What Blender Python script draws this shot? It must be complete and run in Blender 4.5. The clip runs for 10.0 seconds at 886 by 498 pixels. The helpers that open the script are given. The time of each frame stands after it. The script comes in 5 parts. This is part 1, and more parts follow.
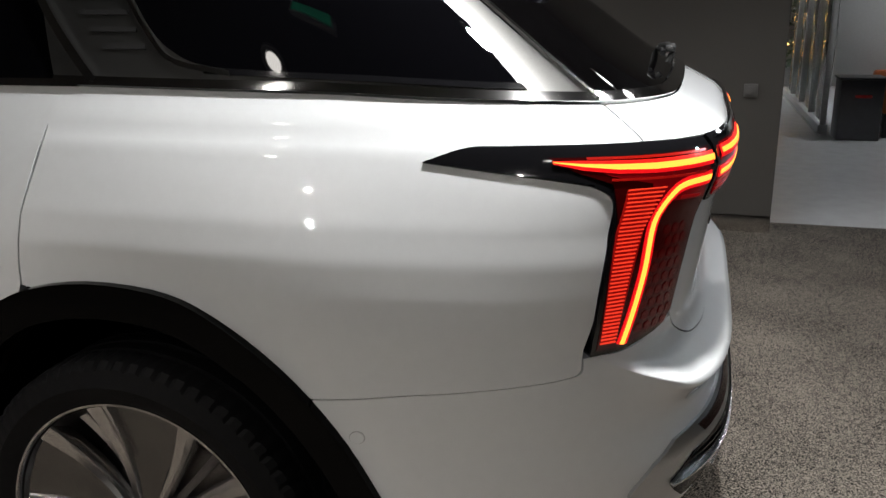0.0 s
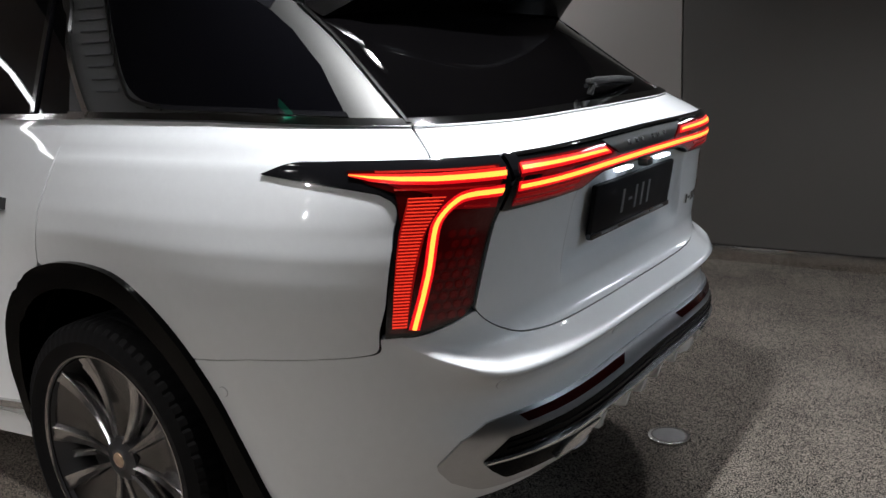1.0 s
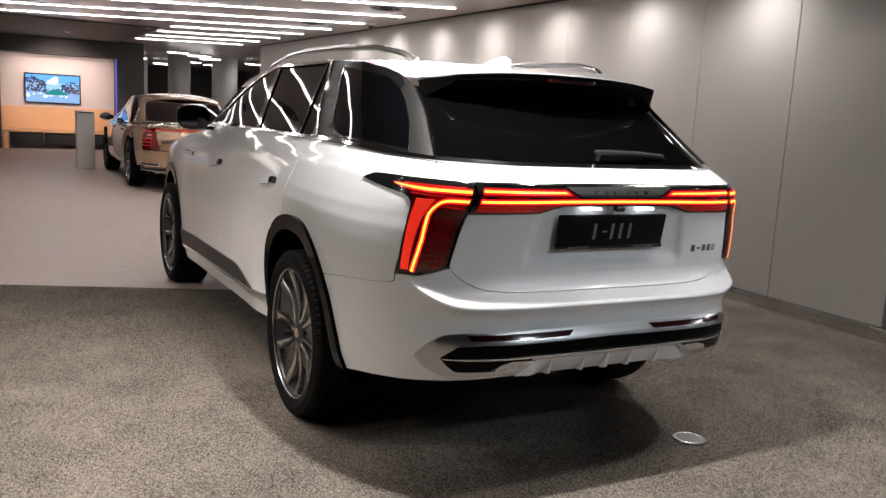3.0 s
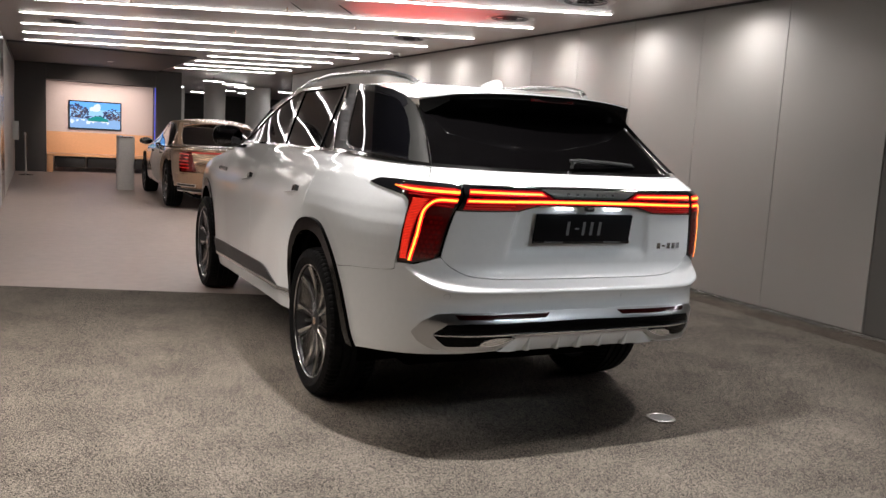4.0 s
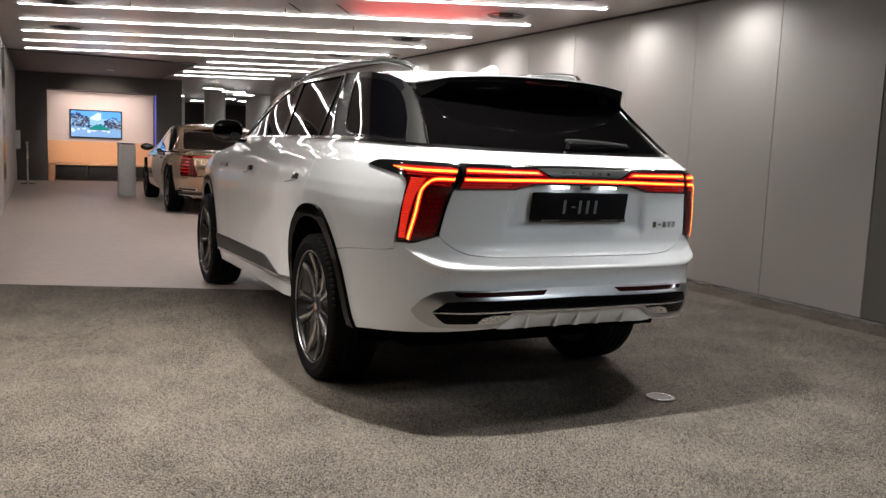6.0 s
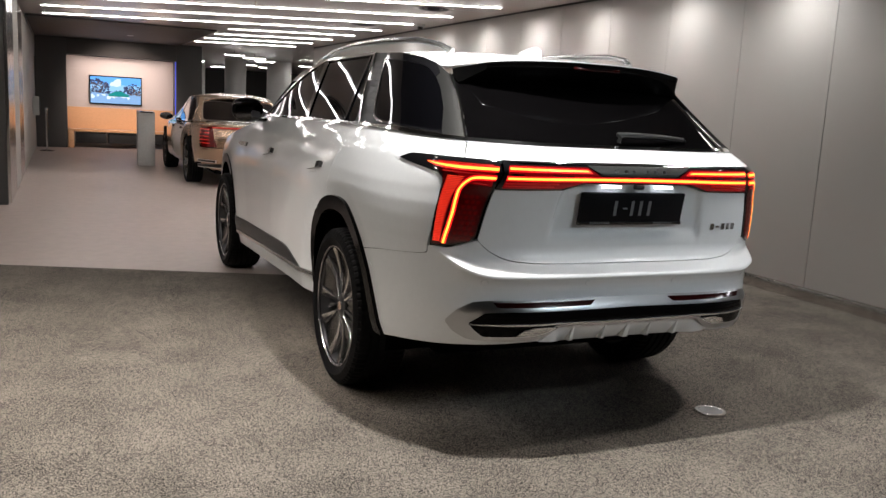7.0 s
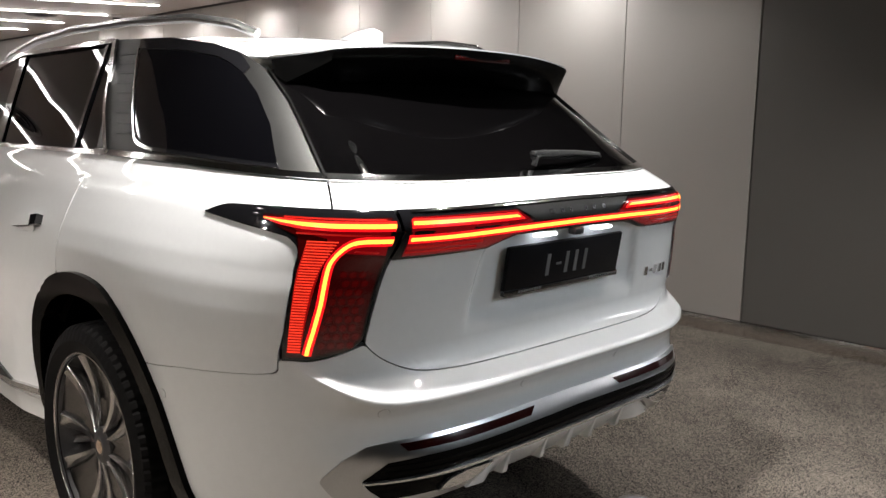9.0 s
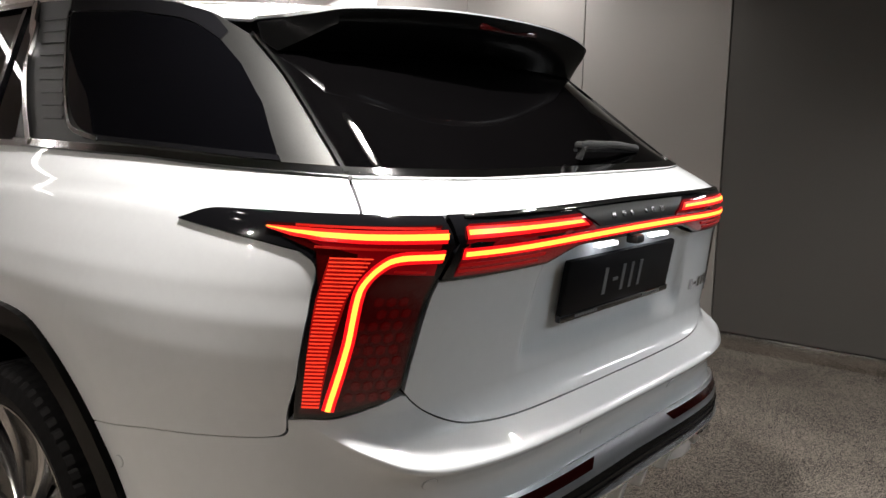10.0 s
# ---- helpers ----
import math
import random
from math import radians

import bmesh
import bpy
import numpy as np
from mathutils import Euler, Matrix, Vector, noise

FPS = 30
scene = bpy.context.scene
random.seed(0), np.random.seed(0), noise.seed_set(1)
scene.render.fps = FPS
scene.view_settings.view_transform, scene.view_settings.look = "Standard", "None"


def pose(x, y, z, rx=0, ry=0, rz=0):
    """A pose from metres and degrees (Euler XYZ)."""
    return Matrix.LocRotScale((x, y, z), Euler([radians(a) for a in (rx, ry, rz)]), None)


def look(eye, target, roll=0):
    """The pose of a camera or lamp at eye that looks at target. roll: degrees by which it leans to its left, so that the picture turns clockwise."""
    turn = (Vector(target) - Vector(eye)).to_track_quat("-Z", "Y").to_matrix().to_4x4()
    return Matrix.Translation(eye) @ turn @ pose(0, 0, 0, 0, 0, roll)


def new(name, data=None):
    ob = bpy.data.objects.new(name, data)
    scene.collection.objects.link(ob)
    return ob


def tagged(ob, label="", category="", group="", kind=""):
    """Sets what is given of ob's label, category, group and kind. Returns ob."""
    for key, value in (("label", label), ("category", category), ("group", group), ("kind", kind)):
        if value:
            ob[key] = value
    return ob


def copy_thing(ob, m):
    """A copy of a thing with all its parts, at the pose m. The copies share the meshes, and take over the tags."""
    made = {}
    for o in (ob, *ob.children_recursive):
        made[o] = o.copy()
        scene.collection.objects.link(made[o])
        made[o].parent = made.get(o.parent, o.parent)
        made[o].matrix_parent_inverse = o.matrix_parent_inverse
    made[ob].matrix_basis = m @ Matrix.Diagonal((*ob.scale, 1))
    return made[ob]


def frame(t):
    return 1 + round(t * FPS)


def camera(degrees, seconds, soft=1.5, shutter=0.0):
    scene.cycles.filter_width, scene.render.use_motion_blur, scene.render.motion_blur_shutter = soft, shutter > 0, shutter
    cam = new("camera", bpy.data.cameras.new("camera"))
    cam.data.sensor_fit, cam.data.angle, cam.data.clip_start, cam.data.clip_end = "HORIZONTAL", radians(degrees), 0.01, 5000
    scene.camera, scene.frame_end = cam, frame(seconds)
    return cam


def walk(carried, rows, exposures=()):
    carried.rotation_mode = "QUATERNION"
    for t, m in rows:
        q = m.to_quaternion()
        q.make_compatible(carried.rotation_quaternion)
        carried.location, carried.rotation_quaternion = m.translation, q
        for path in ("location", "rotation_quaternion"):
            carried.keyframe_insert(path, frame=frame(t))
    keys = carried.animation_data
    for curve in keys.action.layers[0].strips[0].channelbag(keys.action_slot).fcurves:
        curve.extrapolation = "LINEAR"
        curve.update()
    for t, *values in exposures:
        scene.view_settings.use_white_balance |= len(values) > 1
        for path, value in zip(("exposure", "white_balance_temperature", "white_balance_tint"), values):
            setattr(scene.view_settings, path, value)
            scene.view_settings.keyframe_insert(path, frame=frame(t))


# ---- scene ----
cam = camera(55.8, 10.0, soft=1.45)
PATH = [
    (0, (-2.154, -1.013, 1.414), (-0.316, -0.46, 0.853), -0.7),
    (0.5, (-2.117, -1.479, 1.391), (-0.368, -0.639, 0.903), -3.4),
    (1, (-2.067, -1.908, 1.385), (-0.478, -0.779, 0.939), -2.8),
    (1.5, (-1.924, -2.316, 1.368), (-0.559, -0.908, 0.977), 0.2),
    (2, (-1.88, -2.773, 1.406), (-0.78, -1.144, 1.038), 2.0),
    (2.5, (-1.998, -3.19, 1.407), (-0.999, -1.492, 1.064), 3.8),
    (3, (-2.108, -3.604, 1.43), (-1.173, -1.865, 1.106), 3.2),
    (4.5, (-2.242, -4.269, 1.325), (-1.379, -2.48, 1.092), 3.3),
    (5, (-2.248, -4.281, 1.274), (-1.373, -2.496, 1.057), 2.9),
    (5.5, (-2.251, -4.277, 1.241), (-1.363, -2.498, 1.022), 2.3),
    (7, (-2.153, -3.884, 1.36), (-1.327, -2.091, 1.037), 3.1),
    (7.5, (-2.117, -3.539, 1.404), (-1.232, -1.777, 1.07), 2.6),
    (8, (-1.976, -3.138, 1.403), (-1.0, -1.422, 1.08), 2.7),
    (8.5, (-1.887, -2.798, 1.409), (-0.74, -1.188, 1.107), 1.8),
    (9, (-1.894, -2.476, 1.397), (-0.501, -1.074, 1.092), 0.9),
    (9.5, (-1.856, -2.21, 1.367), (-0.372, -0.906, 1.057), 1.5),
    (10, (-1.749, -1.943, 1.344), (-0.21, -0.701, 1.052), 1.2),
]
EXPOSURES = [(0.0, -0.2, 6250, 10), (0.6, -0.3, 5950, 11), (1.0, -0.22, 6000, 11), (1.5, -0.06, 6250, 12), (2.5, 0.24, 6500, 14), (3.0, 0.3, 6500, 14), (4.5, 0.22, 6500, 13), (7.5, 0.25, 6400, 11), (8.5, 0.32, 6450, 11), (9.2, 0.4, 6500, 12), (9.6, 0.36, 6500, 12), (10.0, 0.15, 6500, 12)]
walk(cam, [(t, look(eye, target, roll)) for t, eye, target, roll in PATH], EXPOSURES)

# ---- world, lamps and exposure ----
CEIL, WALL_X = 2.69, 3.34
world = bpy.data.worlds.new("night")
scene.world = world
world.use_nodes = True
world.node_tree.nodes["Background"].inputs[0].default_value = (0.55, 0.6, 0.7, 1)
world.node_tree.nodes["Background"].inputs[1].default_value = 0.012


def spot(name, at, to, watts, cone, blend=0.6, colour=(1, 0.98, 0.96), radius=0.03):
    d = bpy.data.lights.new(name, "SPOT")
    d.energy, d.spot_size, d.spot_blend, d.color, d.shadow_soft_size = watts, radians(cone), blend, colour, radius
    ob = new(name, d)
    ob.matrix_world = look(at, to)
    return ob


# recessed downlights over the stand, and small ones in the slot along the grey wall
DOWNLIGHTS = [(-0.66, -1.04, 340, 120), (0.0, -0.66, 36, 120), (-2.1, 0.5, 190, 80), (-2.8, 0.75, 46, 120), (-2.5, -1.6, 62, 76), (0.45, -1.5, 30, 120), (1.5, -1.6, 64, 120), (-3.66, 0.7, 78, 165), (1.75, -0.85, 32, 120), (2.45, -1.9, 14, 120), (2.75, 0.35, 8, 120), (-3.6, -1.5, 62, 165), (-4.7, 0.95, 78, 165), (-5.7, 1.2, 62, 165)]
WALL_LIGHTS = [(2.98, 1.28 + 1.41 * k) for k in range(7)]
for x, y, watts, cone in DOWNLIGHTS:
    spot("spot_light", (x, y, CEIL - 0.03), (x, y, 0), watts, cone, 0.8, (1, 0.92, 0.83) if x < -1 else (1.0, 0.965, 0.92), 0.05 if watts > 200 else 0.03)
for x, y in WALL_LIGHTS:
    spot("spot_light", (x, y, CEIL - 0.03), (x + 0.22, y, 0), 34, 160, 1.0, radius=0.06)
# unseen fill lamp, added to brighten the tailgate with cool light
spot("tail_fill", (1.3, -4.2, CEIL - 0.05), (0.05, -1.05, 1.07), 115, 27, 0.6, (0.86, 0.95, 1.0))
# unseen lamp, added for the red glow on the ceiling
spot("red_ceiling_fill", (1.9, 5.6, 0.12), (1.5, 4.25, CEIL), 950, 36, 0.9, (1, 0.02, 0.02), 0.05)

# ---- materials ----


def material(name, colour, rough=0.5, metal=0.0, coat=0.0, glow=None, power=0.0, grain=None, relief=None, clear=0.0, spec=0.5, streak=None):
    """A surface: colour and roughness with grain (scale, amount) in both, and relief (scale, depth) in its bump."""
    m = bpy.data.materials.new(name)
    m.use_nodes = True
    nt = m.node_tree
    b = nt.nodes["Principled BSDF"]
    b.inputs["Base Color"].default_value = (*colour, 1)
    b.inputs["Roughness"].default_value = rough
    b.inputs["Metallic"].default_value = metal
    b.inputs["Coat Weight"].default_value = coat
    b.inputs["Coat Roughness"].default_value = 0.03
    b.inputs["Transmission Weight"].default_value = clear
    b.inputs["Specular IOR Level"].default_value = spec
    if glow:
        b.inputs["Emission Color"].default_value = (*glow, 1)
        b.inputs["Emission Strength"].default_value = power
    co = nt.nodes.new("ShaderNodeTexCoord")

    def noise_at(scale, detail=4, stretch=(1, 1, 1)):
        mp = nt.nodes.new("ShaderNodeMapping")
        mp.inputs["Scale"].default_value = stretch
        nt.links.new(co.outputs["Object"], mp.inputs[0])
        n = nt.nodes.new("ShaderNodeTexNoise")
        n.inputs["Scale"].default_value, n.inputs["Detail"].default_value = scale, detail
        nt.links.new(mp.outputs[0], n.inputs["Vector"])
        return n.outputs["Fac"]

    if grain:
        scale, amount = grain[:2]
        fine, broad = noise_at(scale, 5, streak or (1, 1, 1)), noise_at(scale / 22 if len(grain) < 3 else grain[2], 3)
        mul = nt.nodes.new("ShaderNodeMix")
        mul.data_type = "FLOAT"
        mul.inputs[0].default_value = 0.4
        nt.links.new(fine, mul.inputs[2])
        nt.links.new(broad, mul.inputs[3])
        ramp = nt.nodes.new("ShaderNodeValToRGB")
        spread = grain[3] if len(grain) > 3 else 0.2
        ramp.color_ramp.elements[0].position, ramp.color_ramp.elements[1].position = 0.5 - spread, 0.5 + spread
        ramp.color_ramp.elements[0].color = (*[c * (1 - amount) for c in colour], 1)
        ramp.color_ramp.elements[1].color = (*[min(1, c * (1 + amount)) for c in colour], 1)
        nt.links.new(mul.outputs[0], ramp.inputs[0])
        nt.links.new(ramp.outputs[0], b.inputs["Base Color"])
        rr = nt.nodes.new("ShaderNodeMapRange")
        rr.inputs[3].default_value, rr.inputs[4].default_value = max(0.01, rough * (1 - amount * 0.6)), min(1, rough * (1 + amount * 0.6))
        nt.links.new(broad, rr.inputs[0])
        nt.links.new(rr.outputs[0], b.inputs["Roughness"])
    if relief:
        bump = nt.nodes.new("ShaderNodeBump")
        bump.inputs["Strength"].default_value, bump.inputs["Distance"].default_value = 1.0, relief[1]
        nt.links.new(noise_at(relief[0], 6, streak or (1, 1, 1)), bump.inputs["Height"])
        nt.links.new(bump.outputs[0], b.inputs["Normal"])
    return m


PEARL = material("pearl_paint", (0.755, 0.775, 0.785), 0.34, 0.0, 1.0, grain=(900, 0.03))
BRONZE = material("bronze_paint", (0.55, 0.385, 0.26), 0.2, 0.72, 1.0, grain=(900, 0.05))
BLACK_GLOSS = material("black_gloss", (0.006, 0.006, 0.007), 0.08, 0.0, 1.0)
ARCH_BLACK = material("arch_black", (0.0015, 0.0015, 0.0015), 0.1, spec=0.07)
BLACK_SOFT = material("black_satin", (0.0015, 0.0015, 0.0015), 0.25, spec=0.08)
BLACK_TRIM = material("black_plastic", (0.012, 0.012, 0.012), 0.42, relief=(700, 0.0004))
# near-black for hollows: their shade is put into the colour
DARK_VOID = material("hollow_black", (0.003, 0.003, 0.003), 0.95, spec=0.05)
# mirror darkened: the dark room it faces is put into its colour
MIRROR = material("darkened_mirror", (0.12, 0.12, 0.13), 0.03, 1.0)
EXIT_GREEN = material("exit_green", (0.02, 0.3, 0.12), 0.4, glow=(0.02, 0.6, 0.3), power=0.9)
PRIVACY = material("privacy_glass", (0.0015, 0.0015, 0.002), 0.012, spec=0.36)
REAR_GLASS = material("dark_rear_glass", (0.0012, 0.0011, 0.0012), 0.012, spec=0.26)
# window surround metal: dark reflections are put into its base colour
DARK_SATIN = material("darkened_satin_metal", (0.058, 0.058, 0.056), 0.4, 0.9, grain=(300, 0.08))
SPOKE_EDGE = material("machined_spoke_edge", (0.5, 0.49, 0.485), 0.24, 1.0, grain=(400, 0.1))
PETAL = material("grey_spoke_face", (0.15, 0.147, 0.145), 0.22, 1.0, grain=(400, 0.1))
FRAME_METAL = material("satin_frame_metal", (0.5, 0.51, 0.52), 0.3, 1.0, grain=(300, 0.06))
SATIN = material("satin_silver", (0.60, 0.60, 0.60), 0.24, 0.9, grain=(300, 0.08))
SENSOR_RING = material("pale_sensor_ring", (0.45, 0.46, 0.47), 0.4, grain=(300, 0.05))
CHROME = material("chrome", (0.72, 0.72, 0.72), 0.09, 1.0)
RUBBER = material("tyre_rubber", (0.0045, 0.0045, 0.005), 0.6, grain=(60, 0.25), relief=(300, 0.0008), spec=0.12)
ALLOY = material("machined_alloy", (0.55, 0.54, 0.53), 0.25, 1.0, grain=(400, 0.1))
ALLOY_DARK = material("grey_alloy", (0.09, 0.09, 0.095), 0.35, 0.8, grain=(400, 0.1))
STEEL = material("brake_steel", (0.25, 0.24, 0.23), 0.4, 1.0, grain=(200, 0.2))
RED_GLASS = material("lit_red_lens", (0.03, 0.001, 0.001), 0.05, 0, 1.0, glow=(1.0, 0.004, 0.010), power=0.012)
RED_LENS = material("red_lens", (0.07, 0.002, 0.002), 0.06, 0, 1.0, glow=(1.0, 0.004, 0.010), power=0.028)
RED_FIELD = material("glowing_red_lens", (0.1, 0.002, 0.003), 0.06, 0, 1.0, glow=(1.0, 0.004, 0.014), power=0.1)
RED_DEEP = material("deep_red_lens", (0.014, 0.001, 0.001), 0.12, 0, 0.2)
RED_GLOW = material("red_light", (0.4, 0.01, 0.0), 0.3, glow=(1.0, 0.006, 0.012), power=0.95)
# orange core: the overexposed middle of the red lines, put in as colour
RED_HOT = material("red_light_core", (0.4, 0.05, 0.0), 0.3, glow=(1.0, 0.36, 0.04), power=2.6)
RED_LAM = material("red_lamella", (0.4, 0.02, 0.0), 0.3, glow=(1.0, 0.05, 0.02), power=1.05)
RED_DIM = material("red_light_dim", (0.3, 0.005, 0.0), 0.3, glow=(1.0, 0.006, 0.012), power=0.13)
WHITE_GLOW = material("plate_light", (0.8, 0.8, 0.8), 0.3, glow=(0.9, 0.95, 1.0), power=6)
PLATE = material("black_plate", (0.004, 0.004, 0.005), 0.4, spec=0.12)
INK = material("silver_print", (0.2, 0.21, 0.22), 0.3, 0.5)
CARPET = material("grey_carpet", (0.165, 0.143, 0.112), 0.95, relief=(320, 0.004), spec=0.2)
nt = CARPET.node_tree
co = nt.nodes.new("ShaderNodeTexCoord")
tuft, patch, mul, ramp, tone = (nt.nodes.new(k) for k in ("ShaderNodeTexVoronoi", "ShaderNodeTexNoise", "ShaderNodeMix", "ShaderNodeValToRGB", "ShaderNodeSeparateColor"))
tuft.inputs["Scale"].default_value, patch.inputs["Scale"].default_value, patch.inputs["Detail"].default_value = 320, 120, 6
mul.data_type = "FLOAT"
mul.inputs[0].default_value = 0.35
for tex in (tuft, patch):
    nt.links.new(co.outputs["Object"], tex.inputs["Vector"])
nt.links.new(tuft.outputs["Color"], tone.inputs[0])
nt.links.new(tone.outputs[0], mul.inputs[2])
nt.links.new(patch.outputs["Fac"], mul.inputs[3])
# broad noise puts uneven light pools and tread wear into the carpet's tone
pools_wear, shift = nt.nodes.new("ShaderNodeTexNoise"), nt.nodes.new("ShaderNodeMath")
pools_wear.inputs["Scale"].default_value, pools_wear.inputs["Detail"].default_value = 2.6, 5
nt.links.new(co.outputs["Object"], pools_wear.inputs["Vector"])
shift.operation = "MULTIPLY_ADD"
shift.inputs[1].default_value = 0.34
add = nt.nodes.new("ShaderNodeMath")
add.operation = "SUBTRACT"
add.inputs[1].default_value = 0.17
nt.links.new(pools_wear.outputs["Fac"], shift.inputs[0])
nt.links.new(mul.outputs[0], shift.inputs[2])
nt.links.new(shift.outputs[0], add.inputs[0])
nt.links.new(add.outputs[0], ramp.inputs[0])
ramp.color_ramp.elements[0].position, ramp.color_ramp.elements[1].position = 0.33, 0.74
ramp.color_ramp.elements[0].color, ramp.color_ramp.elements[1].color = (0.006, 0.0055, 0.005, 1), (0.335, 0.295, 0.25, 1)
nt.links.new(ramp.outputs[0], nt.nodes["Principled BSDF"].inputs["Base Color"])
VINYL = material("smooth_grey_floor", (0.47, 0.39, 0.35), 0.42, grain=(9, 0.10, 0.7), relief=(180, 0.0003))
TILE = material("pale_hall_tile", (0.50, 0.50, 0.49), 0.25, grain=(7, 0.08))
WALL = material("grey_wall_panel", (0.41, 0.392, 0.364), 0.55, grain=(260, 0.05, 1.1), relief=(420, 0.0004))
WALL_DARK = material("dark_wall_panel", (0.085, 0.082, 0.08), 0.6, grain=(200, 0.07, 1.1), relief=(420, 0.0004))
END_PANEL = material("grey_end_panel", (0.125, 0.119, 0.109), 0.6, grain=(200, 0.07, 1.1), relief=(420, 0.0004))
BRUSHED = material("brushed_steel", (0.72, 0.70, 0.67), 0.16, 1.0, grain=(60, 0.2), relief=(40, 0.0003), streak=(30, 0.4, 30))
CEILING = material("pale_ceiling", (0.385, 0.35, 0.332), 0.28, grain=(5, 0.05), spec=0.5)
CEILING_DARK = material("black_ceiling", (0.016, 0.016, 0.016), 0.6, grain=(8, 0.1))
STRIP = material("light_strip", (0.9, 0.9, 0.9), 0.4, glow=(1.0, 0.97, 0.93), power=16)
LAMP_FACE = material("lamp_face", (0.9, 0.9, 0.9), 0.4, glow=(1.0, 0.93, 0.84), power=24)
HALL_PANEL = material("hall_fill_panel", (0.9, 0.9, 0.9), 0.4, glow=(0.97, 0.98, 1.0), power=17)
WHITE_PLASTIC = material("white_plastic", (0.62, 0.62, 0.60), 0.4, grain=(40, 0.05))
SOCKET_GREY = material("grey_socket_plastic", (0.2, 0.195, 0.19), 0.4, grain=(40, 0.05))
FROSTED = material("frosted_lamp_glass", (0.3, 0.3, 0.3), 0.25, grain=(30, 0.08))
NICHE_WHITE = material("niche_white", (0.62, 0.56, 0.53), 0.5, grain=(30, 0.04))
PEACH = material("peach_wood", (0.72, 0.42, 0.22), 0.45, grain=(18, 0.12), streak=(1, 8, 8))
CONCRETE = material("pale_column", (0.55, 0.545, 0.53), 0.6, grain=(30, 0.08))
GLASS_CLEAR = material("clear_glass", (0.75, 0.82, 0.8), 0.03, clear=0.95)
ORANGE = material("orange_leather", (0.55, 0.16, 0.05), 0.45, grain=(50, 0.15), relief=(200, 0.001))
BLUE_EDGE = material("blue_light", (0.05, 0.08, 0.4), 0.4, glow=(0.08, 0.12, 1.0), power=0.7)
LEAF = material("fir_green", (0.025, 0.05, 0.022), 0.7, grain=(40, 0.4))
FAIRY = material("fairy_light", (0.8, 0.5, 0.2), 0.4, glow=(1.0, 0.5, 0.12), power=12)

# ---- mesh helpers ----


def mesh_of(name, bm, mat, smooth=35):
    me = bpy.data.meshes.new(name)
    bm.to_mesh(me)
    bm.free()
    me.materials.append(mat)
    if smooth:
        me.shade_smooth()
        me.set_sharp_from_angle(angle=radians(smooth))
    return me


def part(name, bm, mat, parent, label="", smooth=35):
    ob = new(name, mesh_of(name, bm, mat, smooth))
    ob.parent = parent
    return tagged(ob, label)


def thing(name, bm, mat, label, category, group="", kind="", smooth=35):
    return tagged(new(name, mesh_of(name, bm, mat, smooth)), label, category, group, kind)


def holder(name, label, category, at=(0, 0, 0), turn=0, group="", kind=""):
    ob = new(name)
    ob.matrix_world = pose(*at, 0, 0, turn)
    return tagged(ob, label, category, group, kind)


def add_box(bm, x0, x1, y0, y1, z0, z1, bevel=0.0, m=None):
    r = bmesh.ops.create_cube(bm, size=1)
    vs = r["verts"]
    bmesh.ops.transform(bm, matrix=Matrix.LocRotScale(((x0 + x1) / 2, (y0 + y1) / 2, (z0 + z1) / 2), None, (x1 - x0, y1 - y0, z1 - z0)), verts=vs)
    if bevel:
        es = list({e for v in vs for e in v.link_edges})
        out = bmesh.ops.bevel(bm, geom=es, offset=bevel, segments=2, affect="EDGES", profile=0.5)
        vs = list({v for f in out["faces"] for v in f.verts} | {v for v in vs if v.is_valid})
    if m is not None:
        bmesh.ops.transform(bm, matrix=m, verts=[v for v in vs if v.is_valid])
    return bm


def box(x0, x1, y0, y1, z0, z1, bevel=0.0, m=None):
    return add_box(bmesh.new(), x0, x1, y0, y1, z0, z1, bevel, m)


def lathe(profile_pts, seg=48, axis="x", bm=None):
    """A turned body: (radius, along) pairs, swept about the axis."""
    bm = bm or bmesh.new()
    rings = []
    for r, h in profile_pts:
        ring = []
        for i in range(seg):
            a = 2 * math.pi * i / seg
            c, s = r * math.cos(a), r * math.sin(a)
            ring.append(bm.verts.new((h, c, s) if axis == "x" else (c, s, h)))
        rings.append(ring)
    for p, q in zip(rings, rings[1:]):
        for i in range(seg):
            j = (i + 1) % seg
            bm.faces.new((p[i], p[j], q[j], q[i]))
    bmesh.ops.recalc_face_normals(bm, faces=bm.faces)
    return bm


def tube(points, radius, seg=8, flat=1.0):
    """A bent bar through the points, its section flattened in z by flat."""
    bm = bmesh.new()
    pts = [Vector(p) for p in points]
    rings = []
    for i, p in enumerate(pts):
        d = (pts[min(i + 1, len(pts) - 1)] - pts[max(i - 1, 0)]).normalized()
        sx = d.cross(Vector((0, 0, 1)))
        sx = sx.normalized() if sx.length > 0.01 else Vector((1, 0, 0))
        up = sx.cross(d).normalized()
        rings.append([bm.verts.new(p + radius * (math.cos(2 * math.pi * k / seg) * sx + flat * math.sin(2 * math.pi * k / seg) * up)) for k in range(seg)])
    for a, b in zip(rings, rings[1:]):
        for k in range(seg):
            bm.faces.new((a[k], a[(k + 1) % seg], b[(k + 1) % seg], b[k]))
    bm.faces.new(rings[0])
    bm.faces.new(rings[-1])
    bmesh.ops.recalc_face_normals(bm, faces=bm.faces)
    return bm


